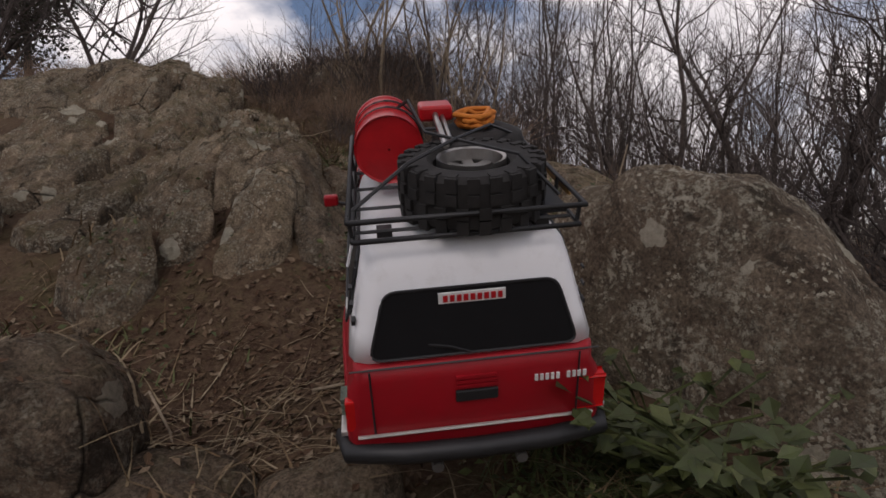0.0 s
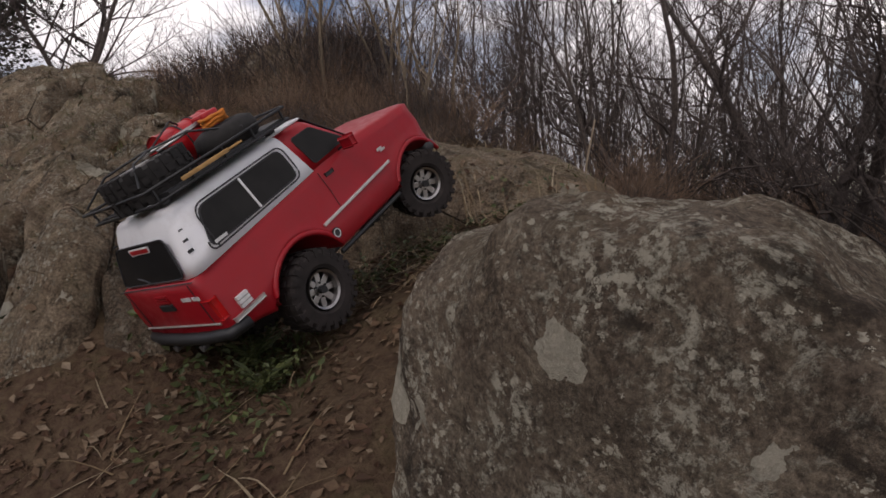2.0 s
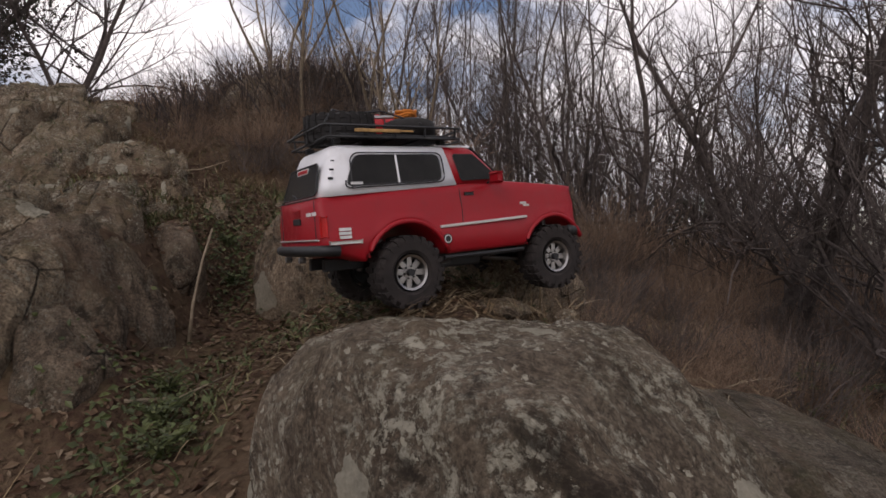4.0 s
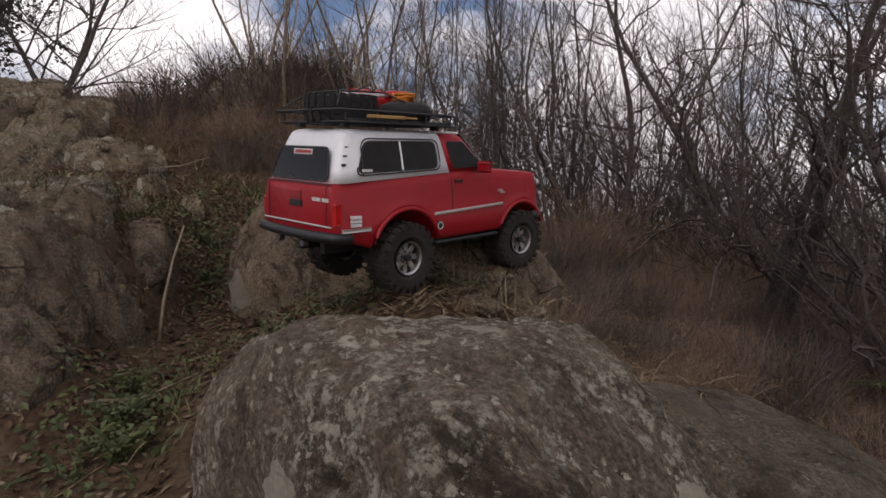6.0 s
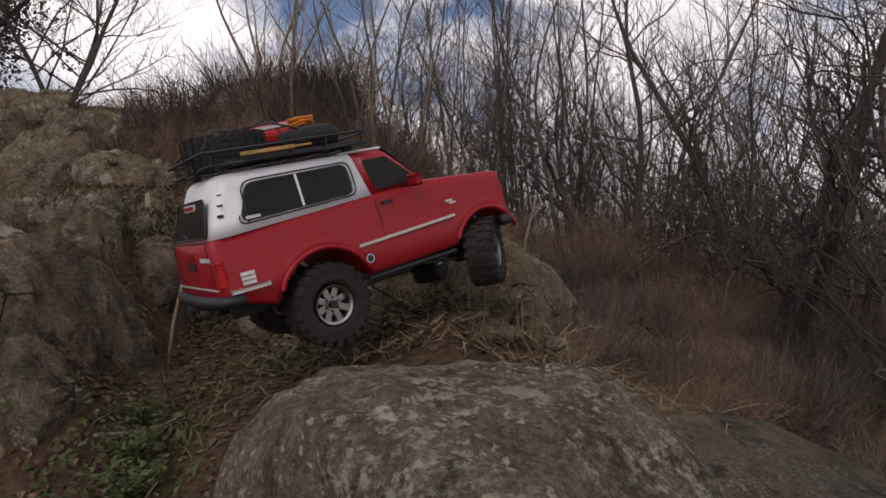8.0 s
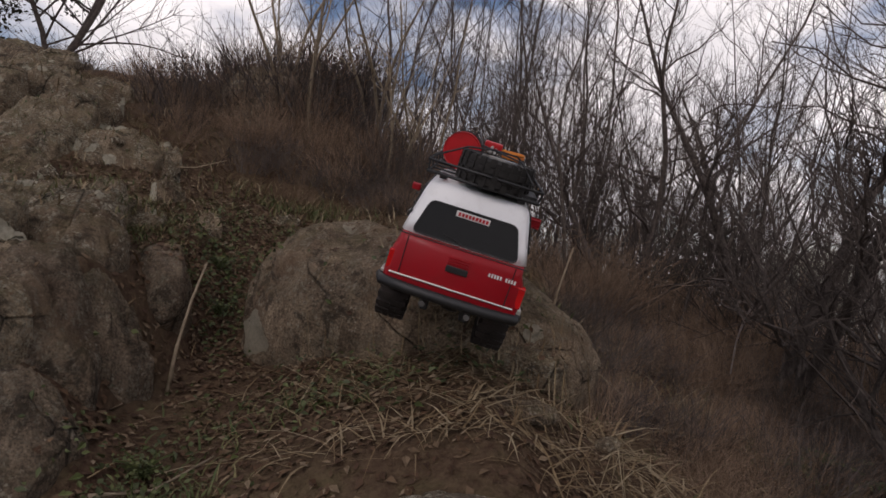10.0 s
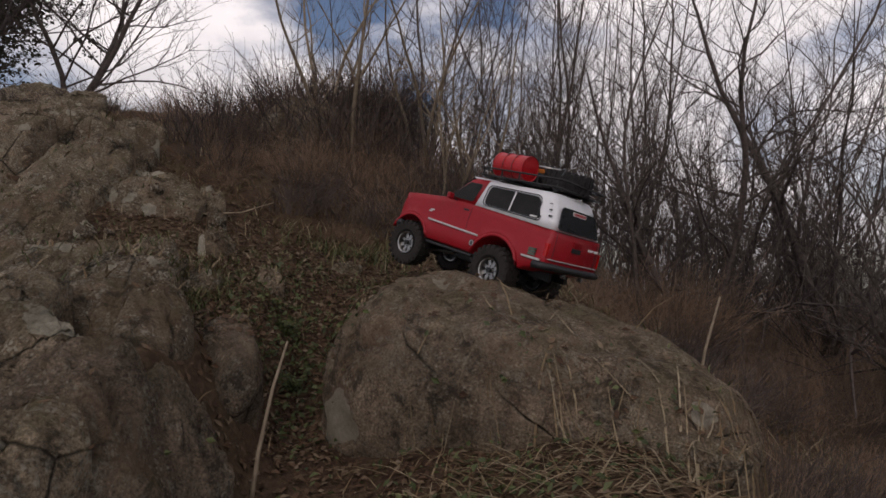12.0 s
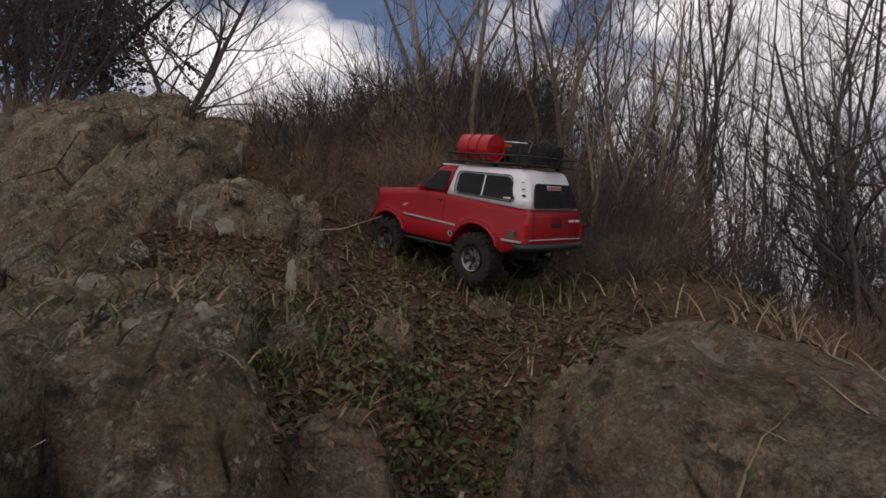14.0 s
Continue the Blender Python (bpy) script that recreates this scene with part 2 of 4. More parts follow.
def ground_z(x, y):
    z = float(lie(np.array([x]), np.array([y]))[0])
    p = Vector((x, y, 0))
    far = math.hypot(x, y - 1)
    z -= .035 * min(1.0, max(0.0, (-.38 - x) / .15))
    return z + 0.016 * noise.fractal(p * 7, 1.0, 2.1, 4) + 0.015 * noise.noise(p * 1.7) - (0.1 * max(0.0, far - 5) if x > -1.0 else 0.1 * max(0.0, far - 14))


def build_ground():
    def axis(a, b, step, far_a, far_b):
        mid = list(np.arange(a, b + step / 2, step))
        lo, hi, s = [a], [mid[-1]], step
        while lo[-1] > far_a:
            s *= 1.18
            lo.append(lo[-1] - s)
        s = step
        while hi[-1] < far_b:
            s *= 1.18
            hi.append(hi[-1] + s)
        return lo[:0:-1] + mid + hi[1:]
    xs, ys = axis(-1.5, 1.5, 0.014, -300, 300), axis(0.3, 3.4, 0.014, -300, 600)
    verts = [(x, y, ground_z(x, y)) for y in ys for x in xs]
    w = len(xs)
    faces = [(j * w + i, j * w + i + 1, (j + 1) * w + i + 1, (j + 1) * w + i) for j in range(len(ys) - 1) for i in range(w - 1)]
    return tagged(sheet("ground", verts, faces, SOIL, smooth=True), "dark soil slope with dry leaf litter", "ground", kind="structure")


build_ground()


def rock(name, at, size, material, label, turn=(0, 0, 0), power=2.6, level=5, rough=0.09, crack=0.0, seed=0, facets=9, fine=5, category="rock"):
    """A weathered block: a rounded box, cleft into faces, dented and furrowed by noise."""
    rng = random.Random(seed * 13 + 5)
    cuts = []
    for _ in range(facets):
        c = Vector((rng.gauss(0, 1), rng.gauss(0, 1), rng.gauss(0, 1))).normalized()
        cuts.append((c, rng.uniform(.74, .93)))
    bm = bmesh.new()
    bmesh.ops.create_icosphere(bm, subdivisions=level, radius=1)
    off = Vector((seed * 7.3, seed * 3.1, seed * 5.7))
    mean = (size[0] * size[1] * size[2]) ** (1 / 3)
    sv = Vector(size)
    for v in bm.verts:
        n = v.co.normalized()
        k = (abs(n.x) ** power + abs(n.y) ** power + abs(n.z) ** power) ** (-1 / power)
        u = n * k
        for c, reach in cuts:
            over = u.dot(c) - reach
            if over > 0:
                u = u - c * over * .9
        p = Vector((u.x * sv.x, u.y * sv.y, u.z * sv.z))
        q = p / mean
        d = rough * 1.3 * noise.noise(q * 0.9 + off) + rough * 0.8 * noise.fractal(q * 2.4 + off, 0.8, 2.1, fine)
        if crack:
            r = abs(noise.noise(q * 1.3 + off * 1.7)) + 0.25 * abs(noise.noise(q * 4 + off))
            d -= crack * max(0.0, 1 - r * 7)
        v.co = p + n * d * mean
    ob = link(name, bm, material)
    ob.matrix_world = pose(at[0], at[1], at[2] + LEVEL, *turn)
    return tagged(ob, label, category)


# ---- rocks ----
def block(name, at, planes, material, label, level=6, round_by=14, rough=.02, seed=0, category="rock"):
    """A free-standing boulder: planes (azimuth, elevation, distance from its heart) worn round where they meet."""
    dirs = [(math.cos(radians(a)) * math.cos(radians(e)), math.sin(radians(a)) * math.cos(radians(e)), math.sin(radians(e)), d) for a, e, d in planes]
    face = np.array([q[:3] for q in dirs]) / np.array([[q[3]] for q in dirs])
    bm = bmesh.new()
    bmesh.ops.create_icosphere(bm, subdivisions=level, radius=1)
    off = Vector((seed * 7.3, seed * 3.1, seed * 5.7))
    for v in bm.verts:
        n = v.co.normalized()
        r = float((np.maximum(face @ np.array(n), 0) ** round_by).sum() ** (-1 / round_by))
        q = n * r
        d = rough * noise.noise(q * 4 + off) + rough * .8 * noise.fractal(q * 11 + off, .75, 2.1, 6)
        seam = abs(noise.noise(q * 3.1 + off * 1.7)) + .3 * abs(noise.noise(q * 11 + off))
        d -= rough * .45 * max(0.0, 1 - seam * 7)
        v.co = q + n * d
    ob = link(name, bm, material)
    ob.matrix_world = pose(*at)
    return tagged(ob, label, category)


BOULDER = [(90, 84, .368), (0, 62, .385), (60, 62, .36), (120, 62, .44), (180, 62, .456), (240, 62, .56), (300, 62, .357)]
BOULDER += [(45 * k, 30, d) for k, d in enumerate((.216, .384, .436, .491, .43, .497, .484, .254))]
BOULDER += [(45 * k, 0, d) for k, d in enumerate((.265, .349, .416, .324, .328, .233, .413, .359))] + [(0, -90, .6)]
block("boulder", (.46, .90, .25), BOULDER, ROCK_NEAR, "large grey granite boulder scabbed with pale lichen", 7, 14, .016, 3)

ROCKS = (
    # name, place, half sizes, material, turn, power, level, rough, crack, label
    ("boulder", (1.125, 1.53, -.487), (.64, .36, .20), ROCK_SMOOTH, (25.0, 20.4, 43.4), 4.0, 6, .05, .03, "long sloping slab of grey granite beside the boulder"),
    ("boulder", (.27, 2.10, -.05), (.42, .38, .36), ROCK_PLAIN, (4, 13, -22), 4.5, 6, .07, .05, "broad brown granite boulder with a flat mossy top"),
    ("rock", (-.335, 1.84, .095), (.064, .085, .175), ROCK_PLAIN, (0, 4, 10), 2.8, 5, .07, .0, "dark smooth upright granite block beside the gully"),
    ("stone", (.42, 1.455, .052), (.062, .030, .024), ROCK_PLAIN, (4, 4, 8), 3.2, 4, .08, 0, "flat slab of pale stone in dead grass"),
    ("stone", (.52, 1.325, .055), (.020, .013, .011), ROCK_FAR, (0, 0, 20), 2.2, 3, .12, 0, "small pale stone in dead grass"),
    ("stone", (.46, 1.66, .085), (.085, .05, .045), ROCK_FAR, (0, 12, -12), 2.6, 4, .12, 0, "pale stone at the foot of the boulder"),
    ("stone", (-.47, .62, -.22), (.13, .12, .14), ROCK_PLAIN, (0, 10, 10), 2.6, 5, .12, .05, "mossy brown rock in the grass"),
    ("stone", (-.29, .62, -.29), (.10, .09, .06), ROCK_PLAIN, (8, 4, 25), 2.8, 4, .10, .04, "flat brown stone on the track"),
    ("stone", (-.12, .62, -.275), (.075, .06, .05), ROCK_PLAIN, (8, 0, -15), 2.8, 4, .10, .0, "flat brown stone on the track"),
)
for i, (nm, at, size, material, turn, power, level, rough, crack, label) in enumerate(ROCKS):
    rock(nm, at, size, material, label, turn, power + .8 * (nm == "rock"), level, rough, crack, i + 2, 3 if nm == "boulder" else 5, 6 if level == 6 else 5)


def ledge(x, y, rx, ry, turn, rise, material, label, seed, lean=(0.0, 0.0), square=3.0):
    """Jointed bedrock: a block of the hillside that stands proud of the soil and follows the slope."""
    rng = random.Random(seed)
    segs = 84
    radii = np.concatenate((np.linspace(0, .9, 22), np.linspace(.925, 1.0, 7), np.linspace(1.015, 1.09, 6)))
    off = Vector((seed * 4.7, seed * 2.9, seed * 1.3))
    ca, sa = math.cos(radians(turn)), math.sin(radians(turn))
    cuts = [(rng.uniform(0, 6.283), rng.uniform(.72, .95)) for _ in range(4)]
    tops = [(rng.uniform(-.42, .42) + lean[0], rng.uniform(-.30, .50) + lean[1], rise * rng.uniform(.95, 1.2)) for _ in range(4)]
    flat = []
    for k in range(segs):
        a = 2 * math.pi * k / segs
        u = (abs(math.cos(a)) ** square + abs(math.sin(a)) ** square) ** (-1 / square)
        for c, d in cuts:
            w = math.cos(a - c)
            if w > .05:
                u = min(u, d / w)
        u *= .93 + .12 * noise.noise(Vector((math.cos(a) * 1.6, math.sin(a) * 1.6, 0)) + off)
        for r in radii:
            px, py = math.cos(a) * u * r * rx, math.sin(a) * u * r * ry
            flat.append((x + px * ca - py * sa, y + px * sa + py * ca, r, px, py))
    flat = np.array(flat)
    base = lie(flat[:, 0], flat[:, 1])
    verts = []
    for (px, py, r, lx, ly), z in zip(flat, base):
        q = Vector((px, py, z))
        top = max(min(c + a * lx + b * ly for a, b, c in tops), rise * .25) - rise * .25 * r ** 6
        side = max(0.0, (r - .965) / .125)
        z += top * (1 - side) - .13 * side
        z += min(rise, .07) * .3 * noise.noise(q * 9 + off) + .013 * noise.fractal(q * 22 + off, .6, 2.1, 6)
        seam = abs(noise.noise(q * 7 + off * 1.7)) + .3 * abs(noise.noise(q * 30 + off))
        z -= .022 * max(0.0, 1 - seam * 8)
        wob = .007 * side * noise.fractal(q * 20 + off, .8, 2.1, 3)
        verts.append((px + wob, py + wob, z))
    n = len(radii)
    faces = [(k * n + i, k * n + i + 1, (k + 1) % segs * n + i + 1, (k + 1) % segs * n + i) for k in range(segs) for i in range(n - 1)]
    me = bpy.data.meshes.new("rock")
    me.from_pydata(verts, [], [f[::-1] for f in faces])
    me.shade_smooth()
    me.materials.append(material)
    return tagged(new("rock", me), label, "rock", "bedrock ledges on the hillside")


LEDGES = (
    # x, y, half sizes, turn, rise, lean, label
    (-1.10, 2.57, .17, .18, 20, .10, (.1, .1), "peaked slab of weathered granite on the hillside"),
    (-.86, 2.60, .18, .13, -5, .045, (0, 0), "rough mossy granite slab on the hillside"),
    (-1.03, 2.29, .20, .11, -8, .06, (-.1, .1), "smooth granite slab on the hillside"),
    (-.77, 2.00, .19, .16, 15, .045, (0, .1), "lichen-speckled granite slab on the hillside"),
    (-.58, 2.02, .075, .09, 10, .055, (0, .2), "small granite hump half sunk in the slope"),
    (-.50, 2.09, .065, .05, 0, .03, (0, 0), "low mossy rock half sunk in the slope"),
    (-.535, 1.79, .115, .125, -25, .09, (.1, .15), "cracked granite block with lichen specks"),
    (-.63, 1.64, .12, .11, -20, .085, (0, .1), "cracked granite block with lichen specks"),
    (-.425, 1.74, .066, .14, 8, .085, (.1, .1), "upright weathered granite block beside the gully"),
    (-.37, 1.46, .12, .10, 10, .07, (0, .1), "brown granite block at the foot of the bank"),
    (-.30, 1.60, .07, .08, -15, .06, (0, .1), "brown granite block at the foot of the bank"),
    (-.50, 1.53, .10, .09, 15, .06, (0, .1), "weathered granite ledge with dry moss"),
    (-.355, 2.18, .036, .036, 0, .04, (0, 0), "small mossy stone among weeds"),
    (-.56, 2.35, .058, .038, 0, .03, (0, 0), "flat grey stone in the litter"),
    (-.63, 2.53, .032, .026, 20, .03, (0, 0), "fist-sized grey stone among leaves"),
    (-.70, 2.66, .05, .035, -20, .035, (0, 0), "grey stone half sunk in the litter"),
    (-.22, 2.48, .05, .03, 0, .02, (0, 0), "small mossy stone in the grass"),
    (-1.50, 2.72, .25, .12, -10, .10, (.1, .1), "domed granite outcrop with dry moss"),
    (-1.30, 2.90, .13, .09, 5, .07, (0, .1), "domed granite outcrop with dry moss"),
    (-1.06, 2.83, .10, .075, 0, .085, (0, .1), "rounded granite knob with dry moss"),
    (-2.06, 3.81, .50, .32, 10, .10, (0, 0), "domed granite outcrop along the ridge"),
    (-1.30, 2.47, .10, .08, 10, .045, (0, 0), "flat pale granite slab on the hillside"),
    (-1.14, 3.04, .10, .08, 0, .05, (0, 0), "rounded granite knob with dry moss"),
    (-1.85, 2.80, .25, .14, -5, .08, (0, .1), "domed granite outcrop with dry moss"),
    (-1.62, 2.43, .26, .12, 4, .06, (0, .1), "long granite slab on the hillside"),
    (-1.42, 2.18, .20, .16, -10, .06, (0, .1), "weathered granite slab on the hillside"),
    (-1.17, 2.10, .14, .13, 20, .05, (.1, .1), "weathered granite slab on the hillside"),
    (-.40, 1.31, .10, .13, -6, .09, (.1, .25), "split granite face above the gully"),
    (-.265, 1.29, .085, .10, 12, .055, (-.1, .15), "brown granite block at the foot of the bank"),
    (-.58, 1.33, .075, .07, 0, .05, (0, .1), "small granite block wedged in the bank"),
    (-.70, 1.22, .11, .13, 10, .07, (0, .1), "weathered granite ledge with dry moss"),
    (-.68, 1.50, .11, .10, -10, .05, (0, .1), "weathered granite ledge with dry moss"),
    (-.86, 1.78, .14, .14, 0, .05, (0, .1), "weathered granite slab on the hillside"),
    (-.90, 1.46, .16, .15, 12, .06, (0, .1), "weathered granite slab on the hillside"),
    (-1.22, 1.76, .20, .18, -12, .06, (0, .1), "weathered granite slab on the hillside"),
    (-1.30, 1.40, .22, .18, 8, .06, (0, .1), "weathered granite slab on the hillside"),
    (-1.95, 2.25, .26, .20, 5, .07, (0, .1), "weathered granite slab on the hillside"),
    (-1.60, 3.20, .28, .14, 6, .05, (0, .1), "domed granite outcrop with dry moss"),
    (-2.30, 3.05, .34, .20, -8, .07, (0, .1), "domed granite outcrop with dry moss"),
    (-.60, 3.34, .20, .13, 5, .16, (0, 0), "mossy rock among dead brambles"),
)
for k, (x, y, rx, ry, turn, rise, lean, label) in enumerate(LEDGES):
    ledge(x, y, rx, ry, turn, rise, ROCK_PLAIN if "brown" in label or "bramble" in label else ROCK_FAR, label, 20 + k, lean)

stone_rng = random.Random(5)
for x, y, r, label in ((-.815, 2.53, .024, "small white stone on the slab"), (-.84, 2.22, .03, "pale broken stone in a crack"), (-.79, 2.24, .016, "pale broken stone in a crack")):
    rock("stone", (x, y, float(lie(np.array([x]), np.array([y]))[0]) - LEVEL + (.04 if y > 2.3 else .012)), (r, r * .7, r * .6), ROCK_NEAR, label, (0, 10, stone_rng.uniform(0, 90)), 2.6, 3, .12, 0, 40)


# ---- litter, grass and weeds on the ground ----
bpy.context.view_layer.update()
DEPS = bpy.context.evaluated_depsgraph_get()


def drop(x, y):
    """Height, normal and name of what lies under (x, y)."""
    hit, p, n, _, ob, _ = scene.ray_cast(DEPS, Vector((x, y, 4)), Vector((0, 0, -1)))
    return (p.z, n, ob.name) if hit else (0.0, Vector((0, 0, 1)), "")


def leaf_at(v, f, p, n, turn, length, width, curl, rng):
    """One curled leaf: six corners folded along its rib."""
    t = Vector((math.cos(turn), math.sin(turn), 0))
    t = (t - n * t.dot(n)).normalized()
    s = n.cross(t)
    i = len(v)
    for a, w, h in ((-.5, 0, .0), (-.05, .5, curl), (-.05, -.5, curl), (.5, 0, curl * rng.uniform(-.3, .6)), (-.05, 0, 0)):
        v.append(tuple(p + t * (a * length) + s * (w * width) + n * (h * width + .002)))
    f.extend(((i, i + 4, i + 1), (i, i + 2, i + 4), (i + 4, i + 3, i + 1), (i + 4, i + 2, i + 3)))


def scatter_leaves(name, count, areas, material, label, size, tilt=.35, rocks_too=False, lift=.004, seed=1, category="leaves"):
    rng = random.Random(seed)
    v, f = [], []
    total = sum(a[4] for a in areas)
    for ax, ay, rx, ry, share in areas:
        for _ in range(int(count * share / total)):
            x, y = rng.gauss(ax, rx), rng.gauss(ay, ry)
            z, n, who = drop(x, y)
            if who.startswith("boulder") and y < 1.35 and z > LEVEL - .04:
                continue
            if not rocks_too and not who.startswith("ground") and rng.random() < .8:
                continue
            n = (n + Vector((rng.uniform(-tilt, tilt), rng.uniform(-tilt, tilt), .15))).normalized()
            ln = rng.uniform(*size)
            leaf_at(v, f, Vector((x, y, z + rng.uniform(0, lift))), n, rng.uniform(0, 6.283), ln, ln * rng.uniform(.4, .65), rng.uniform(-.1, .5), rng)
    return tagged(sheet(name, v, f, material), label, category, kind="stuff")


scatter_leaves("leaf_litter", 21000, ((-.75, 2.4, .35, .25, 3), (-.3, 2.0, .12, .15, 1.5), (-.25, 2.2, .30, .30, 3), (-.2, 1.2, .35, .3, 2), (-.3, .8, .25, .25, 2), (.25, 1.55, .3, .18, 1.5), (-.4, 2.6, .4, .3, 2), (1.2, 2.0, .35, .4, 1.2), (-.9, 2.0, .5, .7, 1.5), (.4, 2.8, .4, .3, 1)),
               DRY_LEAF, "brown fallen leaves strewn on the soil", (.008, .022))
scatter_leaves("green_weeds", 2600, ((-.10, 1.22, .05, .10, 2.2), (-.30, 2.12, .05, .10, 1.6), (-.26, 2.0, .04, .08, 1.0), (.30, 1.60, .14, .05, 1.0), (-.17, 1.98, .06, .08, 1.2), (-.24, 2.10, .06, .06, .8), (.12, 1.52, .12, .05, 1), (.05, 1.66, .12, .07, 1), (-.16, 1.3, .06, .12, .8), (.13, .63, .045, .07, 2.0), (1.30, 2.22, .12, .09, 1.4), (-.35, 2.0, .05, .06, .4), (1.45, 1.75, .12, .12, .5), (-.62, 1.15, .10, .12, .7)),
               GREEN, "low green weeds and ivy leaves", (.008, .019), .9, True, .035, 2, "weeds")


def blades(name, clumps, material, label, seed, category="grass"):
    """Grass blades; a clump is x, y, spread x, spread y, count, length, lie-down."""
    rng = random.Random(seed)
    v, f = [], []
    for cx, cy, sx, sy, count, length, flat in clumps:
        for _ in range(count):
            x, y = rng.gauss(cx, sx), rng.gauss(cy, sy)
            z, n, who = drop(x, y)
            if who.startswith("boulder") and (y < 1.28 or rng.random() < .85):
                continue
            a = rng.uniform(0, 6.283)
            d = Vector((math.cos(a), math.sin(a), 0))
            ln = length * rng.uniform(.5, 1.2)
            w = rng.uniform(.0010, .0022)
            side = Vector((-d.y, d.x, 0)) * w
            p = Vector((x, y, z))
            i, steps = len(v), 4
            for k in range(steps + 1):
                t = k / steps
                up = (1 - flat) * (t - .45 * t * t) + flat * (.10 * math.sin(t * 3.1) + .01)
                out = flat * t + (1 - flat) * .55 * t * t
                q = p + d * (out * ln) + Vector((0, 0, up * ln))
                if flat > .7:
                    q.z = max(q.z, drop(q.x, q.y)[0] + .004)
                taper = 1 - .85 * t
                v.append(tuple(q - side * taper))
                v.append(tuple(q + side * taper))
                if k:
                    j = i + 2 * k
                    f.append((j - 2, j - 1, j + 1, j))
    return tagged(sheet(name, v, f, material), label, category, kind="stuff")


blades("dead_grass", ((.38, 1.36, .18, .035, 240, .12, .93), (.45, 1.55, .20, .07, 220, .13, .9), (.75, 1.52, .10, .10, 220, .14, .85), (.2, 1.75, .15, .1, 150, .12, .85), (-.7, 2.4, .3, .2, 500, .05, .8), (-.4, 2.4, .15, .2, 300, .06, .8), (-.62, 1.9, .15, .15, 160, .06, .6), (-1.1, 2.75, .35, .2, 420, .05, .6), (.35, 1.62, .22, .10, 320, .10, .92), (-.05, 2.25, .2, .1, 200, .10, .85), (-.25, .8, .16, .14, 260, .11, .88), (-.5, .9, .2, .15, 160, .12, .8),
                      (.3, 2.05, .16, .10, 70, .07, .93), (.24, .50, .07, .05, 170, .16, .55), (.6, 2.6, .3, .3, 380, .22, .5), (1.0, 2.4, .3, .4, 420, .22, .5), (-.3, 2.9, .5, .2, 600, .17, .45), (-1.0, 3.3, .5, .2, 380, .13, .4), (-.75, 1.15, .15, .12, 140, .12, .5), (-.8, 1.9, .3, .3, 240, .08, .5), (-.45, 2.05, .12, .12, 140, .08, .4)),
       STRAW, "flattened pale dead grass and stalks", 21)
blades("green_grass", ((-.75, 2.30, .25, .12, 420, .035, .3), (-.38, 2.22, .10, .12, 320, .045, .3), (-.60, 1.93, .05, .04, 120, .05, .2), (-.95, 2.45, .2, .15, 260, .03, .3), (-.48, 2.0, .03, .03, 130, .05, .2), (-.05, 1.30, .04, .10, 160, .05, .3), (.55, 1.85, .10, .10, 160, .05, .4), (.20, .53, .05, .06, 300, .12, .35), (.10, .66, .04, .07, 130, .09, .3), (-.22, 2.72, .14, .10, 420, .10, .2), (-.46, 2.05, .06, .07, 150, .06, .2), (-.55, 2.2, .2, .2, 260, .05, .3), (1.5, 2.2, .25, .3, 320, .10, .3), (.05, 1.56, .10, .05, 120, .06, .4), (-.62, .95, .12, .12, 200, .10, .3), (-.05, 2.35, .12, .06, 160, .06, .3), (.75, 2.65, .2, .2, 260, .12, .4), (-.9, 2.85, .3, .2, 260, .05, .3)),
       GRASS, "tufts of short green grass", 22)


def stalk(points, r, label="long dry plant stalk leaning over the gully"):
    bm = bmesh.new()
    tube(bm, points, r, 6, r * .5)
    return tagged(link("dry_stalk", bm, CANE), label, "stick", "dry stalks")


def tube(bm, points, radius, sides=6, taper=None):
    """A rod through points."""
    rings = []
    pts = [Vector(p) for p in points]
    for i, p in enumerate(pts):
        d = (pts[min(i + 1, len(pts) - 1)] - pts[max(i - 1, 0)]).normalized()
        side = d.cross(Vector((0, 0, 1)) if abs(d.z) < 0.9 else Vector((1, 0, 0))).normalized()
        up = side.cross(d)
        r = radius if taper is None else radius + (taper - radius) * i / (len(pts) - 1)
        rings.append([bm.verts.new(p + (side * math.cos(a) + up * math.sin(a)) * r) for a in (2 * math.pi * k / sides for k in range(sides))])
    for r0, r1 in zip(rings, rings[1:]):
        for k in range(sides):
            bm.faces.new((r0[k], r0[(k + 1) % sides], r1[(k + 1) % sides], r1[k]))
    bm.faces.new(rings[0][::-1])
    bm.faces.new(rings[-1])


def on(x, y, h=0.0):
    return (x, y, drop(x, y)[0] + h)


L = LEVEL
stalk([(-.226, 1.650, L - .03), (-.222, 1.675, L + .07), (-.214, 1.71, L + .16), (-.200, 1.74, L + .235)], .0042)
stalk([(.525, 1.84, L + .0), (.535, 1.845, L + .12), (.555, 1.85, L + .23), (.585, 1.86, L + .33)], .004, "pale upright dry stalk by the track")
stalk([on(.45, 2.02, .01), on(.58, 2.08, .02), on(.72, 2.12, .03), on(.86, 2.15, .05)], .005, "pale dead stick lying against the boulder")
stalk([on(-.52, .95, .0), on(-.45, .90, .07), on(-.40, .86, .04), on(-.36, .80, .01)], .003, "bent dry stalk in the litter")
stalk([on(-.20, .90, .008), on(-.12, .88, .012), on(-.05, .84, .008)], .003, "broken stick on the track")
stalk([on(-.16, 1.28, .006), on(-.10, 1.33, .02), on(-.05, 1.42, .012)], .003, "broken stick on the track")
stalk([on(-.25, 1.50, .006), on(-.21, 1.46, .05), on(-.19, 1.40, .07)], .0025, "bent dry stalk in the litter")
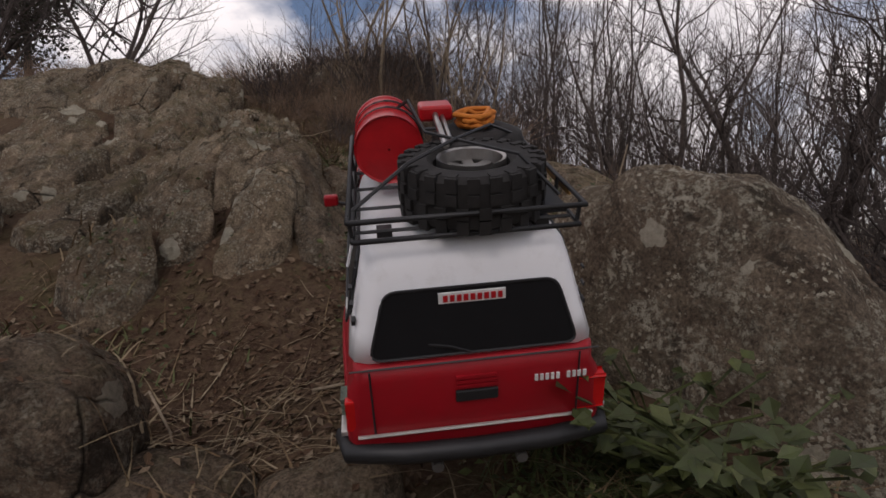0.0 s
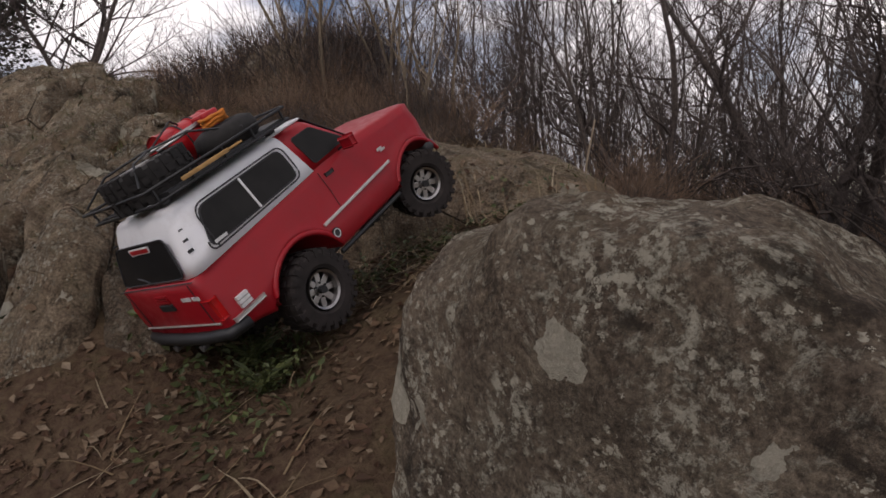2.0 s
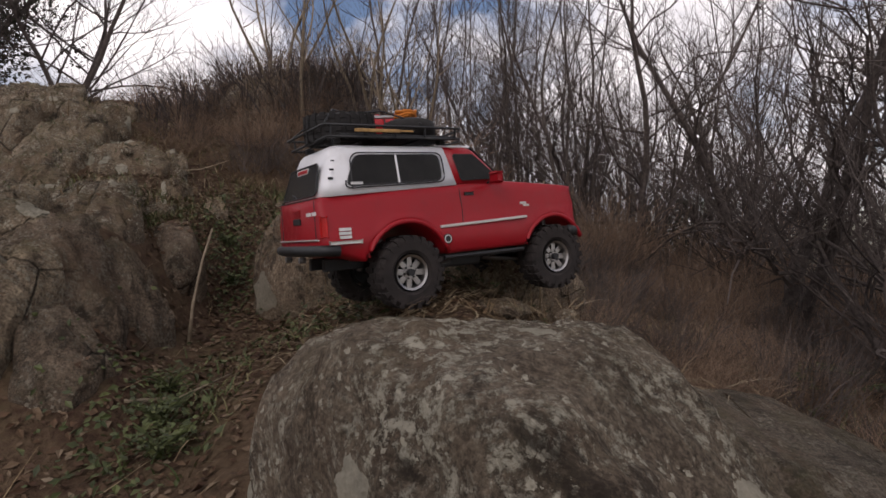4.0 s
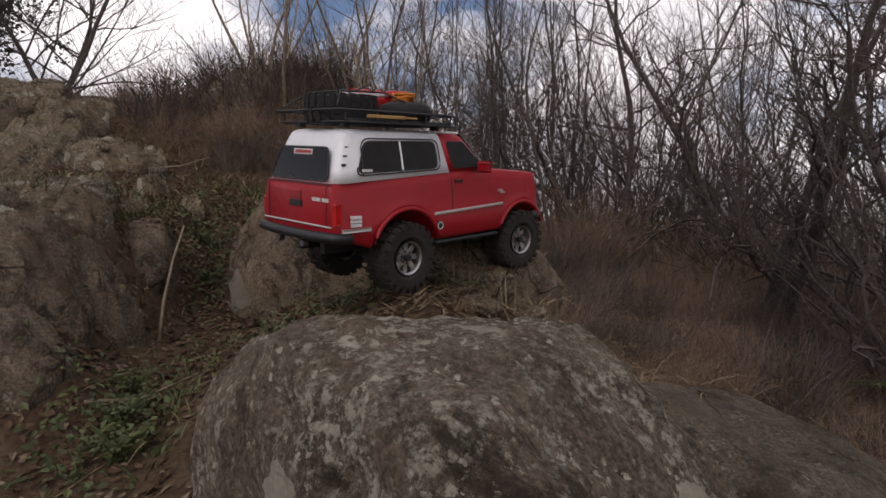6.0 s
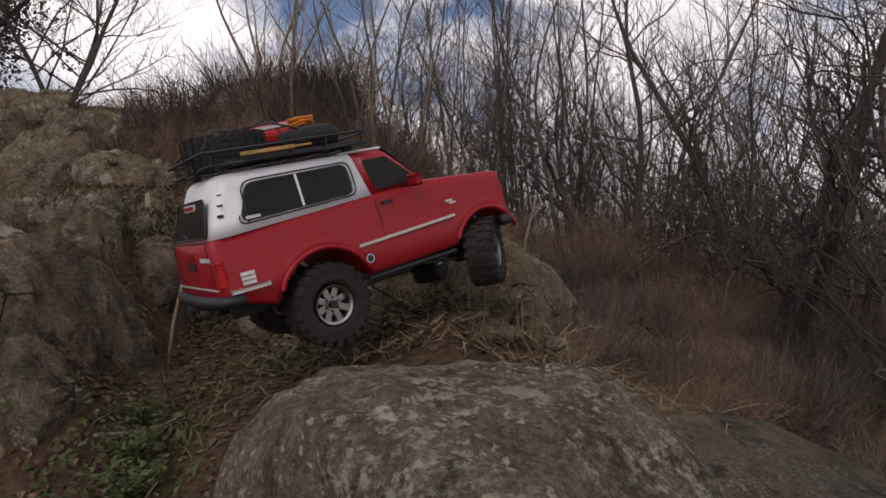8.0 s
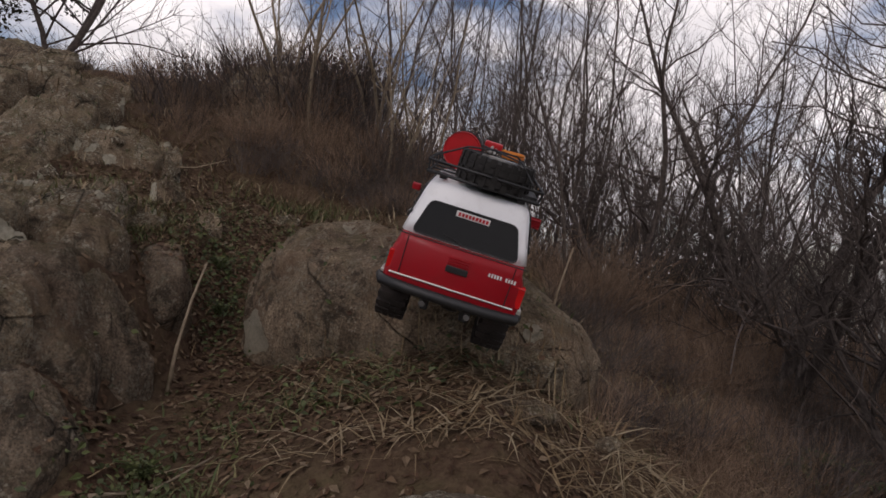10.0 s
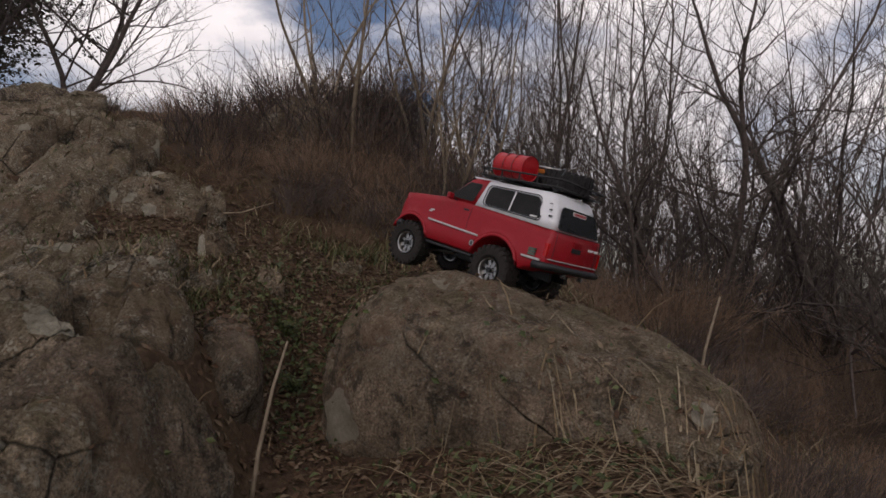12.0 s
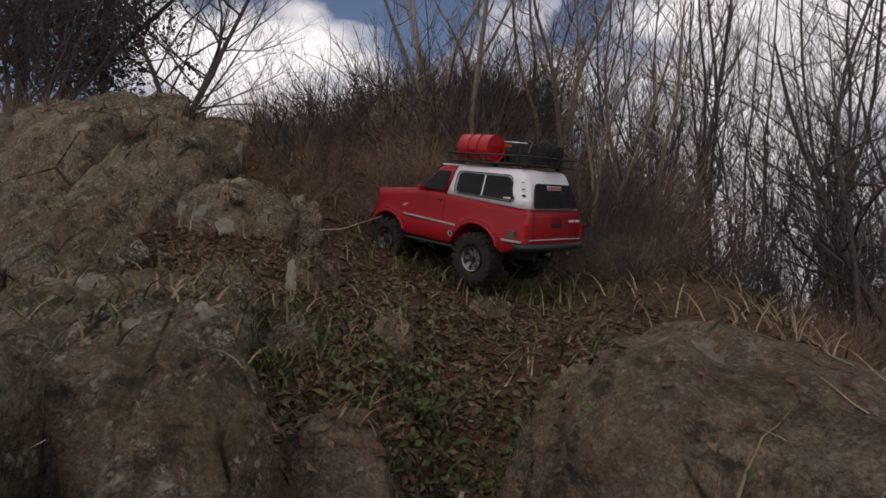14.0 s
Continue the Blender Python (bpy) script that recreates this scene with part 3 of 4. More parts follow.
stalk([on(-.70, 2.60, .01), on(-.60, 2.66, .05), on(-.52, 2.74, .10)], .0028, "thin dead branch on the slope")


def fern(x, y, turn, size):
    """Arching fronds with paired leaflets."""
    rng = random.Random(int(turn))
    ob = new("fern")
    for k in range(6):
        v, f = [], []
        a = radians(turn + k * 57 + rng.uniform(-15, 15))
        d, s = Vector((math.cos(a), math.sin(a), 0)), Vector((-math.sin(a), math.cos(a), 0))
        spine = [d * (t * size) + Vector((0, 0, size * (.75 * t - .62 * t * t))) for t in (q / 16 for q in range(17))]
        add_simple(v, f, spine, .0015)
        for q in range(2, 17):
            w = size * .22 * math.sin(math.pi * (q / 17) ** .7)
            for sg in (1, -1):
                p = spine[q]
                i = len(v)
                v.extend((tuple(p), tuple(p + s * sg * w * .5 + d * .012), tuple(p + s * sg * w + d * .016 - Vector((0, 0, .006))), tuple(p + s * sg * w * .5 - d * .004)))
                f.append((i, i + 1, i + 2, i + 3))
        sheet("frond", v, f, GREEN, ob)
    ob.matrix_basis = pose(*on(x, y))
    return tagged(ob, "green fern with arching fronds", "fern", "ferns")


def add_simple(v, f, pts, r):
    base = len(v)
    for p in pts:
        v.extend((tuple(p + Vector((0, 0, r))), tuple(p + Vector((r, 0, -r))), tuple(p + Vector((-r, 0, -r)))))
    for i in range(len(pts) - 1):
        for k in range(3):
            a, b = base + i * 3 + k, base + i * 3 + (k + 1) % 3
            f.append((a, b, b + 3, a + 3))


def leafy_weed(x, y, size, seed):
    """A broad-leaved weed: short stems that carry oval leaves."""
    r2 = random.Random(seed)
    ob = new("leafy_weed")
    v, f, sv, sf = [], [], [], []
    for _ in range(22):
        a, ln = r2.uniform(0, 6.283), size * r2.uniform(.5, 1.1)
        d = Vector((math.cos(a), math.sin(a), 0))
        stem = [d * (ln * .75 * t * t) + Vector((0, 0, ln * (t - .25 * t * t))) for t in (0, .25, .5, .75, 1)]
        add_simple(sv, sf, stem, .0012)
        for k in range(10):
            p = stem[1 + k % 4] + Vector((r2.gauss(0, .008), r2.gauss(0, .008), r2.gauss(0, .006)))
            n = Vector((r2.uniform(-.7, .7), r2.uniform(-.9, .3), 1)).normalized()
            wide = size * r2.uniform(.10, .19)
            leaf_at(v, f, p, n, r2.uniform(0, 6.283), wide, wide * .62, r2.uniform(.0, .35), r2)
    tagged(sheet("foliage", v, f, GREEN, ob), kind="stuff")
    tagged(sheet("stem", sv, sf, GREEN, ob), kind="stuff")
    ob.matrix_basis = pose(*on(x, y))
    return tagged(ob, "broad-leaved green weed at the foot of the boulder", "weed", "weeds by the boulder")


for k, (x, y, size) in enumerate(((.215, .57, .19), (.18, .63, .13), (.265, .51, .18), (.15, .70, .09), (-.10, 1.27, .06), (-.06, 1.18, .06), (-.13, 1.36, .05), (-.29, 2.08, .05), (-.25, 1.99, .05))):
    leafy_weed(x, y, size, 400 + k)
fern(1.62, 2.38, 20, .30)
fern(1.42, 2.35, 95, .22)

# ---- the model truck ----
RED = Nodes("red_paint", 0.4, 0, 0.32)
RED.colour(RED.mix(RED.ramp(RED.noise(25, 6, 0.7), ((0.45, 0.0), (0.75, 0.35))), (0.29, 0.006, 0.012), (0.17, 0.018, 0.018)))
RED.gloss(RED.ramp(RED.noise(60, 5), ((0.3, 0.34), (0.7, 0.55))))
RED = RED.mat
WHITE = Nodes("white_cap_paint", 0.4, 0, 0.5)
WHITE.colour(WHITE.mix(WHITE.ramp(WHITE.noise(30, 6, 0.7), ((0.5, 0.0), (0.8, 0.5))), (0.72, 0.72, 0.73), (0.45, 0.43, 0.41)))
WHITE = WHITE.mat
BLACK = plain("black_plastic", (0.018, 0.018, 0.019), 0.5)
RUBBER = plain("tyre_rubber", (0.02, 0.018, 0.017), 0.85, vary=0.4, scale=90, bump=0.3)
DUSTY = plain("dusty_tyre_rubber", (0.028, 0.022, 0.02), 0.9, vary=0.5, scale=40, bump=0.3)
CHROME = plain("chrome", (0.4, 0.385, 0.37), 0.36, 1.0, vary=0.15)
TRIM = plain("bright_trim", (0.6, 0.58, 0.54), 0.35, 0.6, vary=0.2)
GLASS = plain("smoked_glass", (0.012, 0.012, 0.013), 0.2, 0, 0.15, vary=0.1)
GLASS_SIDE = plain("dusty_smoked_glass", (0.018, 0.017, 0.016), 0.42, 0, 0.13, vary=0.35, scale=30)
LAMP_RED = plain("red_lens", (0.5, 0.01, 0.01), 0.2)
LETTER = plain("white_vinyl", (0.7, 0.7, 0.68), 0.5)
ORANGE = plain("orange_rope", (0.55, 0.17, 0.02), 0.8, bump=0.4)
DRUM_RED = plain("red_drum_paint", (0.42, 0.01, 0.014), 0.35, vary=0.2)
WOOD = plain("varnished_wood", (0.42, 0.24, 0.08), 0.5, vary=0.35)
GREEN_DECAL = plain("green_decal", (0.12, 0.16, 0.12), 0.5, vary=0.6, scale=150)
STEEL = plain("dull_steel", (0.16, 0.155, 0.15), 0.5, 0.7)


def box(bm, a, b, bevel=0.0, m=None):
    """A block between two corners."""
    r = bmesh.ops.create_cube(bm, size=1)
    vs = r["verts"]
    for v in vs:
        v.co = Vector(((a[k] + b[k]) / 2 + v.co[k] * (b[k] - a[k]) for k in range(3)))
    if bevel:
        es = list({e for v in vs for e in v.link_edges})
        vs = bmesh.ops.bevel(bm, geom=es, offset=bevel, segments=2, affect="EDGES", profile=0.5)["verts"]
    if m is not None:
        bmesh.ops.transform(bm, matrix=m, verts=[v for v in vs if v.is_valid])


def lathe(bm, profile, sides=32, axis="y", at=(0, 0, 0)):
    """Spin (radius, along) pairs round an axis; closed profile."""
    rings = []
    for k in range(sides):
        a = 2 * math.pi * k / sides
        ring = []
        for r, t in profile:
            c, s = r * math.cos(a), r * math.sin(a)
            p = {"y": (c, t, s), "x": (t, c, s), "z": (c, s, t)}[axis]
            ring.append(bm.verts.new(Vector(p) + Vector(at)))
        rings.append(ring)
    n = len(profile)
    for k in range(sides):
        a, b = rings[k], rings[(k + 1) % sides]
        for i in range(n):
            bm.faces.new((a[i], a[(i + 1) % n], b[(i + 1) % n], b[i]))
    bmesh.ops.recalc_face_normals(bm, faces=bm.faces)


HUB_Z, TYRE_R, BASE = -0.026, 0.061, 0.313
truck = new("model_truck")
tagged(truck, "red and white radio-controlled off-road truck with loaded roof rack", "toy truck")


def belt(x):
    return float(np.interp(x, (-.145, .10, .20, .375), (.099, .114, .118, .106)))


def sill(x):
    z = float(np.interp(x, (-.15, -.10, -.07, .375), (.018, .006, -.004, .004)))
    for xw, r in ((0.0, .077), (BASE, .073)):
        if abs(x - xw) < r:
            z = max(z, -.026 + math.sqrt(r * r - (x - xw) ** 2) * 1.05)
    return z


def half_width(x):
    return float(np.interp(x, (-.146, -.138, .0, .30, .36, .376), (.099, .105, .108, .106, .103, .098)))


def loft(bm, rows):
    """Skins rows of equal length and closes both ends."""
    vs = [[bm.verts.new(p) for p in r] for r in rows]
    n = len(vs[0])
    for a, b in zip(vs, vs[1:]):
        for i in range(n):
            bm.faces.new((a[i], a[(i + 1) % n], b[(i + 1) % n], b[i]))
    bm.faces.new(vs[0][::-1])
    bm.faces.new(vs[-1])
    bmesh.ops.recalc_face_normals(bm, faces=bm.faces)


bm = bmesh.new()
rows = []
for x in list(np.arange(-.146, -.126, .004)) + list(np.arange(-.126, .3761, .005)):
    w, b, s = half_width(x), belt(x), sill(x)
    hood = x > .2
    top = b + (.004 if hood else 0)
    half = [(w - .004, s), (w, s + .006), (w + .001, max(s + .010, .040)), (w - .002, max(s + .014, .046)), (w - .003, .074), (w - .009, b - .014), (w - .010, b)]
    if hood:
        half += [(w - .022, b + .003), (w - .035, top)]
    else:
        half += [(w - .014, b + .001), (w - .035, b + .001)]
    rows.append([(x, y, z) for y, z in half] + [(x, -y, z) for y, z in half[::-1]])
loft(bm, rows)
part("body", bm, RED, truck, "scratched glossy red bodyshell", True)

ROOF = .183


def side_point(x, s, proud=0.0):
    """A point on the raked side of the cabin; s runs from the belt to the roof."""
    b = belt(x)
    return (x, .0985 + (.079 - .0985) * s + proud, b + (ROOF - .006 - b) * s)


bm = bmesh.new()
rows = []
for s, inset in ((0, 0), (.25, 0), (.5, 0), (.75, 0), (.9, .001), (.97, .004), (1.0, .009), (1.02, .018)):
    back, front = -.140 + .030 * s + inset * .8, .104 - .012 * s
    zr = .101 + (ROOF - .101) * min(s, 1) + (.001 if s > 1 else 0)
    w = .0985 + (.079 - .0985) * s - inset
    zf = .114 + (ROOF - .114) * min(s, 1) + (.001 if s > 1 else 0)
    r = .016
    rows.append([(front, w, zf), (back + r, w, zr), (back + r * .3, w - r * .3, zr), (back, w - r, zr),
                 (back, -w + r, zr), (back + r * .3, -w + r * .3, zr), (back + r, -w, zr), (front, -w, zf)])
loft(bm, rows)
part("cap", bm, WHITE, truck, "white hard top with small chips and tree-shaped decals", True)

bm = bmesh.new()
rows = []
for s, inset in ((0, 0), (.5, 0), (.9, .001), (1.0, .008)):
    front, back = .214 - .062 * s, .1035 - .012 * s
    z = .116 + (ROOF - .117) * s
    w = .0975 + (.0775 - .0975) * s - inset
    rows.append([(front, w * .93, z), (front - .01, w, z), (back, w, z), (back, -w, z), (front - .01, -w, z), (front, -w * .93, z)])
loft(bm, rows)
part("cab", bm, RED, truck, "red cab pillars", True)
bm = bmesh.new()
box(bm, (.08, -.068, ROOF - .001), (.158, .068, ROOF + .003), .002)
part("roof_panel", bm, WHITE, truck, "white front roof panel")


def quad_plate(name, pts, material, parent, thick=.0015, label=""):
    """A thin plate through four corners, thickened towards its own face."""
    p = [Vector(q) for q in pts]
    n = (p[1] - p[0]).cross(p[3] - p[0]).normalized()
    bm = bmesh.new()
    a = [bm.verts.new(q) for q in p]
    b = [bm.verts.new(q + n * thick) for q in p]
    bm.faces.new(a[::-1])
    bm.faces.new(b)
    for i in range(4):
        bm.faces.new((a[i], a[(i + 1) % 4], b[(i + 1) % 4], b[i]))
    bmesh.ops.recalc_face_normals(bm, faces=bm.faces)
    return part(name, bm, material, parent, label)


def ring_of(corners, r=.012, n=4):
    """Rounded outline of four corners given in a plane."""
    out = []
    c = [Vector(q) for q in corners]
    for i in range(4):
        p, a, b = c[i], c[i - 1], c[(i + 1) % 4]
        u, v = (a - p).normalized() * r, (b - p).normalized() * r
        for k in range(n + 1):
            t = k / n
            out.append(p + u * (1 - t) ** 2 + v * t ** 2)
    return out


def window(name, corners, parent, glass, trim=BLACK, trim_r=.0016, r=.012, extra=None):
    """A pane with rounded corners and a raised gasket."""
    pts = ring_of(corners, r)
    nrm = (Vector(corners[1]) - Vector(corners[0])).cross(Vector(corners[3]) - Vector(corners[0])).normalized()
    bm = bmesh.new()
    a = [bm.verts.new(q) for q in pts]
    b = [bm.verts.new(q + nrm * .001) for q in pts]
    bm.faces.new(b)
    bm.faces.new(a[::-1])
    for i in range(len(a)):
        bm.faces.new((a[i], a[(i + 1) % len(a)], b[(i + 1) % len(a)], b[i]))
    bmesh.ops.recalc_face_normals(bm, faces=bm.faces)
    pane = part(name, bm, glass, parent)
    if trim:
        bm = bmesh.new()
        q = [p + nrm * .001 for p in pts]
        tube(bm, q + q[:2], trim_r, 5)
        part("gasket", bm, trim, pane)
    return pane, nrm


for sgn in (1, -1):
    def sp(x, s, proud=.0032):
        p = side_point(x, s, proud)
        return (p[0], p[1] * sgn, p[2])
    c = [sp(-.096, .20), sp(.076, .17), sp(.078, .84), sp(-.076, .84)]
    if sgn < 0:
        c = c[::-1]
    pane, n_ = window("side_window", c, truck, GLASS_SIDE)
    bm = bmesh.new()
    tube(bm, ring_of([Vector(q) + Vector((0, sgn * .0008, 0)) for q in [sp(-.102, .145), sp(.081, .115), sp(.084, .90), sp(-.080, .90)]], .014) + [Vector(sp(-.102 + .014, .145))], .0012, 5)
    part("outer_gasket", bm, BLACK, pane)
    bm = bmesh.new()
    tube(bm, [sp(-.006, .18, .0042), sp(-.004, .84, .0042)], .0018, 6)
    part("divider", bm, WHITE, pane)
    bm = bmesh.new()
    box(bm, (-.090, sgn * .0985 - .0006, .1185), (-.070, sgn * .0985 + .0006, .1225))
    part("decal", bm, LETTER, pane, "small white decal")
    d = [sp(.114, .12, .0036), sp(.193, .12, .0036), sp(.150, .86, .0036), sp(.108, .86, .0036)]
    if sgn < 0:
        d = d[::-1]
    window("door_window", d, truck, GLASS_SIDE, BLACK, .0011, .005)
    # bright strips, filler cap, badges
    bm = bmesh.new()
    box(bm, (-.093, -.002, -.0024), (.093, .002, .0024), .001, Matrix.Translation((.153, sgn * .1083, .0485)) @ Matrix.Rotation(radians(-2.6), 4, "Y"))
    part("door_trim", bm, TRIM, truck, "bright trim strip")
    bm = bmesh.new()
    box(bm, (-.135, sgn * .105, .028), (-.083, sgn * .1115, .033), .001)
    part("rear_trim", bm, TRIM, truck, "bright trim strip")
    bm = bmesh.new()
    tube(bm, [(.072, sgn * .104, .0235), (.072, sgn * .1105, .0235)], .0085, 18)
    part("round_decal", bm, BLACK, truck, "round black decal with a pale ring")
    bm = bmesh.new()
    lathe(bm, ((.0055, sgn * .1108), (.0068, sgn * .1108), (.0068, sgn * .1114), (.0055, sgn * .1114)), 18, "y", (.072, 0, .0235))
    part("decal_ring", bm, LETTER, truck)
    bm = bmesh.new()
    box(bm, (.236, sgn * .1035, .076), (.250, sgn * .1045, .080))
    box(bm, (.243, sgn * .1035, .072), (.256, sgn * .1048, .0755))
    part("badge", bm, TRIM, truck, "small chrome badge")
    bm = bmesh.new()
    for q in range(3):
        box(bm, (-.118, sgn * .105, .036 + q * .006), (-.100, sgn * .1105, .0405 + q * .006))
    part("side_decal", bm, GREEN_DECAL if sgn > 0 else LETTER, truck, "worn square decal")
    bm = bmesh.new()
    arch = [(.0795 * math.cos(t), sgn * .1065, -.026 + .0795 * 1.05 * math.sin(t)) for t in (math.pi * (.12 + .76 * a / 16) for a in range(17))]
    tube(bm, arch, .0045, 6)
    part("wheel_arch", bm, RED, truck, "flared red wheel arch", True)
    bm = bmesh.new()
    arch = [(BASE + .0755 * math.cos(t), sgn * .1045, -.026 + .0755 * 1.05 * math.sin(t)) for t in (math.pi * (.14 + .74 * a / 16) for a in range(17))]
    tube(bm, arch, .0045, 6)
    part("wheel_arch", bm, RED, truck, "flared red wheel arch", True)
    bm = bmesh.new()
    box(bm, (.166, sgn * .114, .117), (.177, sgn * .131, .131), .003)
    mirror = part("wing_mirror", bm, RED, truck, "red wing mirror")
    bm = bmesh.new()
    tube(bm, [(.170, sgn * .095, .116), (.172, sgn * .116, .121)], .002, 6)
    part("stalk", bm, BLACK, mirror)
    bm = bmesh.new()
    box(bm, (-.1450, sgn * .086, .040), (-.136, sgn * .1048, .070), .002)
    part("tail_lamp", bm, LAMP_RED, truck, "red tail lamp")
    bm = bmesh.new()
    box(bm, (.118, sgn * .0985, .096), (.136, sgn * .1005, .101), .001)
    part("door_handle", bm, BLACK, truck)
    bm = bmesh.new()
    tube(bm, [(.108, sgn * .1065, .004), (.108, sgn * .1055, .040), (.108, sgn * .1045, .075), (.108, sgn * .0985, .108)], .0007, 4)
    part("door_seam", bm, BLACK, truck)
    bm = bmesh.new()
    for q in range(3):
        box(bm, (-.124 + q * .003, sgn * .091 - .0004, .127 + q * .014), (-.116 + q * .002, sgn * .093 + .0004, .131 + q * .013))
    part("tree_decal", bm, BLACK, truck, "small black decals and chips")

# rear
rw = [(-.1405, .082, .104), (-.1405, -.082, .104), (-.1268, -.067, .155), (-.1268, .067, .155)]
pane, n_ = window("rear_window", [(x - .0008, y, z) for x, y, z in rw], truck, GLASS, BLACK, .0012, .010)
bm = bmesh.new()
tube(bm, [(-.1425, .004, .1045), (-.1415, .018, .110), (-.1395, .036, .113)], .0013, 5)
part("wiper", bm, BLACK, pane)
bm = bmesh.new()
box(bm, (-.1318, -.026, .143), (-.1298, .026, .152))
strip = part("window_sticker", bm, LETTER, pane, "white sticker with red lettering")
for q in range(9):
    bm = bmesh.new()
    box(bm, (-.1325, .0225 - q * .0053 - .0036, .1448), (-.1313, .0225 - q * .0053, .1502))
    part("lettering", bm, DRUM_RED, strip)
bm = bmesh.new()
for y0, y1 in ((.097, -.097),):
    tube(bm, [(-.1475, y0, .036), (-.1480, 0, .036), (-.1475, y1, .036)], .0016, 6)
part("tail_trim", bm, TRIM, truck, "bright trim line")
bm = bmesh.new()
tube(bm, [(-.1463, .083, .097), (-.1466, .083, .037)], .0008, 4)
tube(bm, [(-.1463, -.083, .097), (-.1466, -.083, .037)], .0008, 4)
tube(bm, [(-.1463, .098, .0995), (-.1463, -.098, .0995)], .0009, 4)
part("tailgate_seam", bm, BLACK, truck)
bm = bmesh.new()
box(bm, (-.1490, -.017, .062), (-.1455, .017, .072), .001)
handle = part("tailgate_handle", bm, BLACK, truck)
for q in range(3):
    bm = bmesh.new()
    box(bm, (-.1482, -.016, .075 + q * .004), (-.1458, .016, .0775 + q * .004))
    part("rib", bm, RED, handle)
for q in range(10):
    if q == 5:
        continue
    bm = bmesh.new()
    box(bm, (-.1474, -.047 - q * .0044 - .0026, .0735), (-.1460, -.047 - q * .0044, .079))
    part("lettering", bm, LETTER, truck, "white lettering")
bm = bmesh.new()
tube(bm, [(-.120, .110, .018), (-.146, .105, .020), (-.154, .060, .020), (-.156, 0, .020), (-.154, -.060, .020), (-.146, -.105, .020), (-.120, -.110, .018)], .0085, 8)
bumper = part("rear_bumper", bm, BLACK, truck, "scuffed black rear bumper", True)
for y in (-.035, .035):
    bm = bmesh.new()
    tube(bm, [(-.150, y, .006), (-.160, y, .006)], .005, 8)
    part("tow_shackle", bm, STEEL, bumper)
# front
bm = bmesh.new()
box(bm, (.374, -.085, .04), (.379, .085, .098), .002)
grille = part("grille", bm, BLACK, truck)
for y in (-.066, .066):
    bm = bmesh.new()
    tube(bm, [(.376, y, .075), (.3815, y, .075)], .014, 16)
    part("headlamp", bm, CHROME, grille)
bm = bmesh.new()
tube(bm, [(.345, .110, .022), (.378, .098, .020), (.386, 0, .020), (.378, -.098, .020), (.345, -.110, .022)], .010, 8)
part("front_bumper", bm, BLACK, truck, "black front bumper", True)
ws = [(.2125, -.084, .120), (.2125, .084, .120), (.1545, .066, .184), (.1545, -.066, .184)]
window("windscreen", [(x + .002, y, z + .001) for x, y, z in ws], truck, GLASS_SIDE, BLACK, .001, .006)

# running gear
bm = bmesh.new()
for y in (.032, -.032):
    box(bm, (-.12, y - .006, -.016), (.345, y + .006, .004), .001)
box(bm, (.08, -.035, -.030), (.19, .035, .0), .004)
part("chassis", bm, BLACK, truck)
for xw in (0, BASE):
    bm = bmesh.new()
    tube(bm, [(xw, .072, HUB_Z), (xw, -.072, HUB_Z)], .009, 10)
    lathe(bm, ((0.001, -.016), (.018, -.014), (.020, 0), (.018, .014), (0.001, .016)), 14, "y", (xw, -.01, HUB_Z))
    part("axle", bm, BLACK, truck, "", True)
    for y in (.05, -.05):
        bm = bmesh.new()
        tube(bm, [(xw + .02 * (1 if xw else -1), y, HUB_Z), (xw + .025 * (1 if xw else -1), y * .9, .05)], .007, 8)
        part("shock_absorber", bm, STEEL, truck)
        bm = bmesh.new()
        tube(bm, [(xw, y * .9, HUB_Z - .008), (xw + (.12 if not xw else -.12), y * .7, -.018)], .0035, 6)
        part("link_rod", bm, STEEL, truck)
bm = bmesh.new()
tube(bm, [(.07, .1, -.008), (.24, .1, -.006)], .004, 6)
part("rock_slider", bm, BLACK, truck)
bm = bmesh.new()
tube(bm, [(.07, -.1, -.008), (.24, -.1, -.006)], .004, 6)
part("rock_slider", bm, BLACK, truck)


def tyre_mesh(radius, width):
    bm = bmesh.new()
    r, w = radius, width / 2
    prof = [(r * .52, -w * .82), (r * .60, -w), (r * .86, -w * 1.02), (r * .955, -w * .82), (r * .96, 0), (r * .955, w * .82), (r * .86, w * 1.02), (r * .60, w), (r * .52, w * .82)]
    lathe(bm, prof, 40)
    # chunky lugs
    n = 22
    for k in range(n):
        for side in (-1, 1):
            a = 2 * math.pi * (k + (0.5 if side > 0 else 0)) / n
            for lo, hi, rr in ((.52, 1.04, .985), (.05, .44, 1.0)):
                m = Matrix.Rotation(-a, 4, "Y")
                y0, y1 = sorted((side * w * lo, side * w * hi))
                box(bm, (r * .92, y0, -r * .075), (r * rr, y1, r * .075), 0, m)
            m = Matrix.Rotation(-a, 4, "Y")
            y0, y1 = sorted((side * w * .96, side * w * 1.07))
            box(bm, (r * .78, y0, -r * .05), (r * .94, y1, r * .05), 0, m)
    return bm


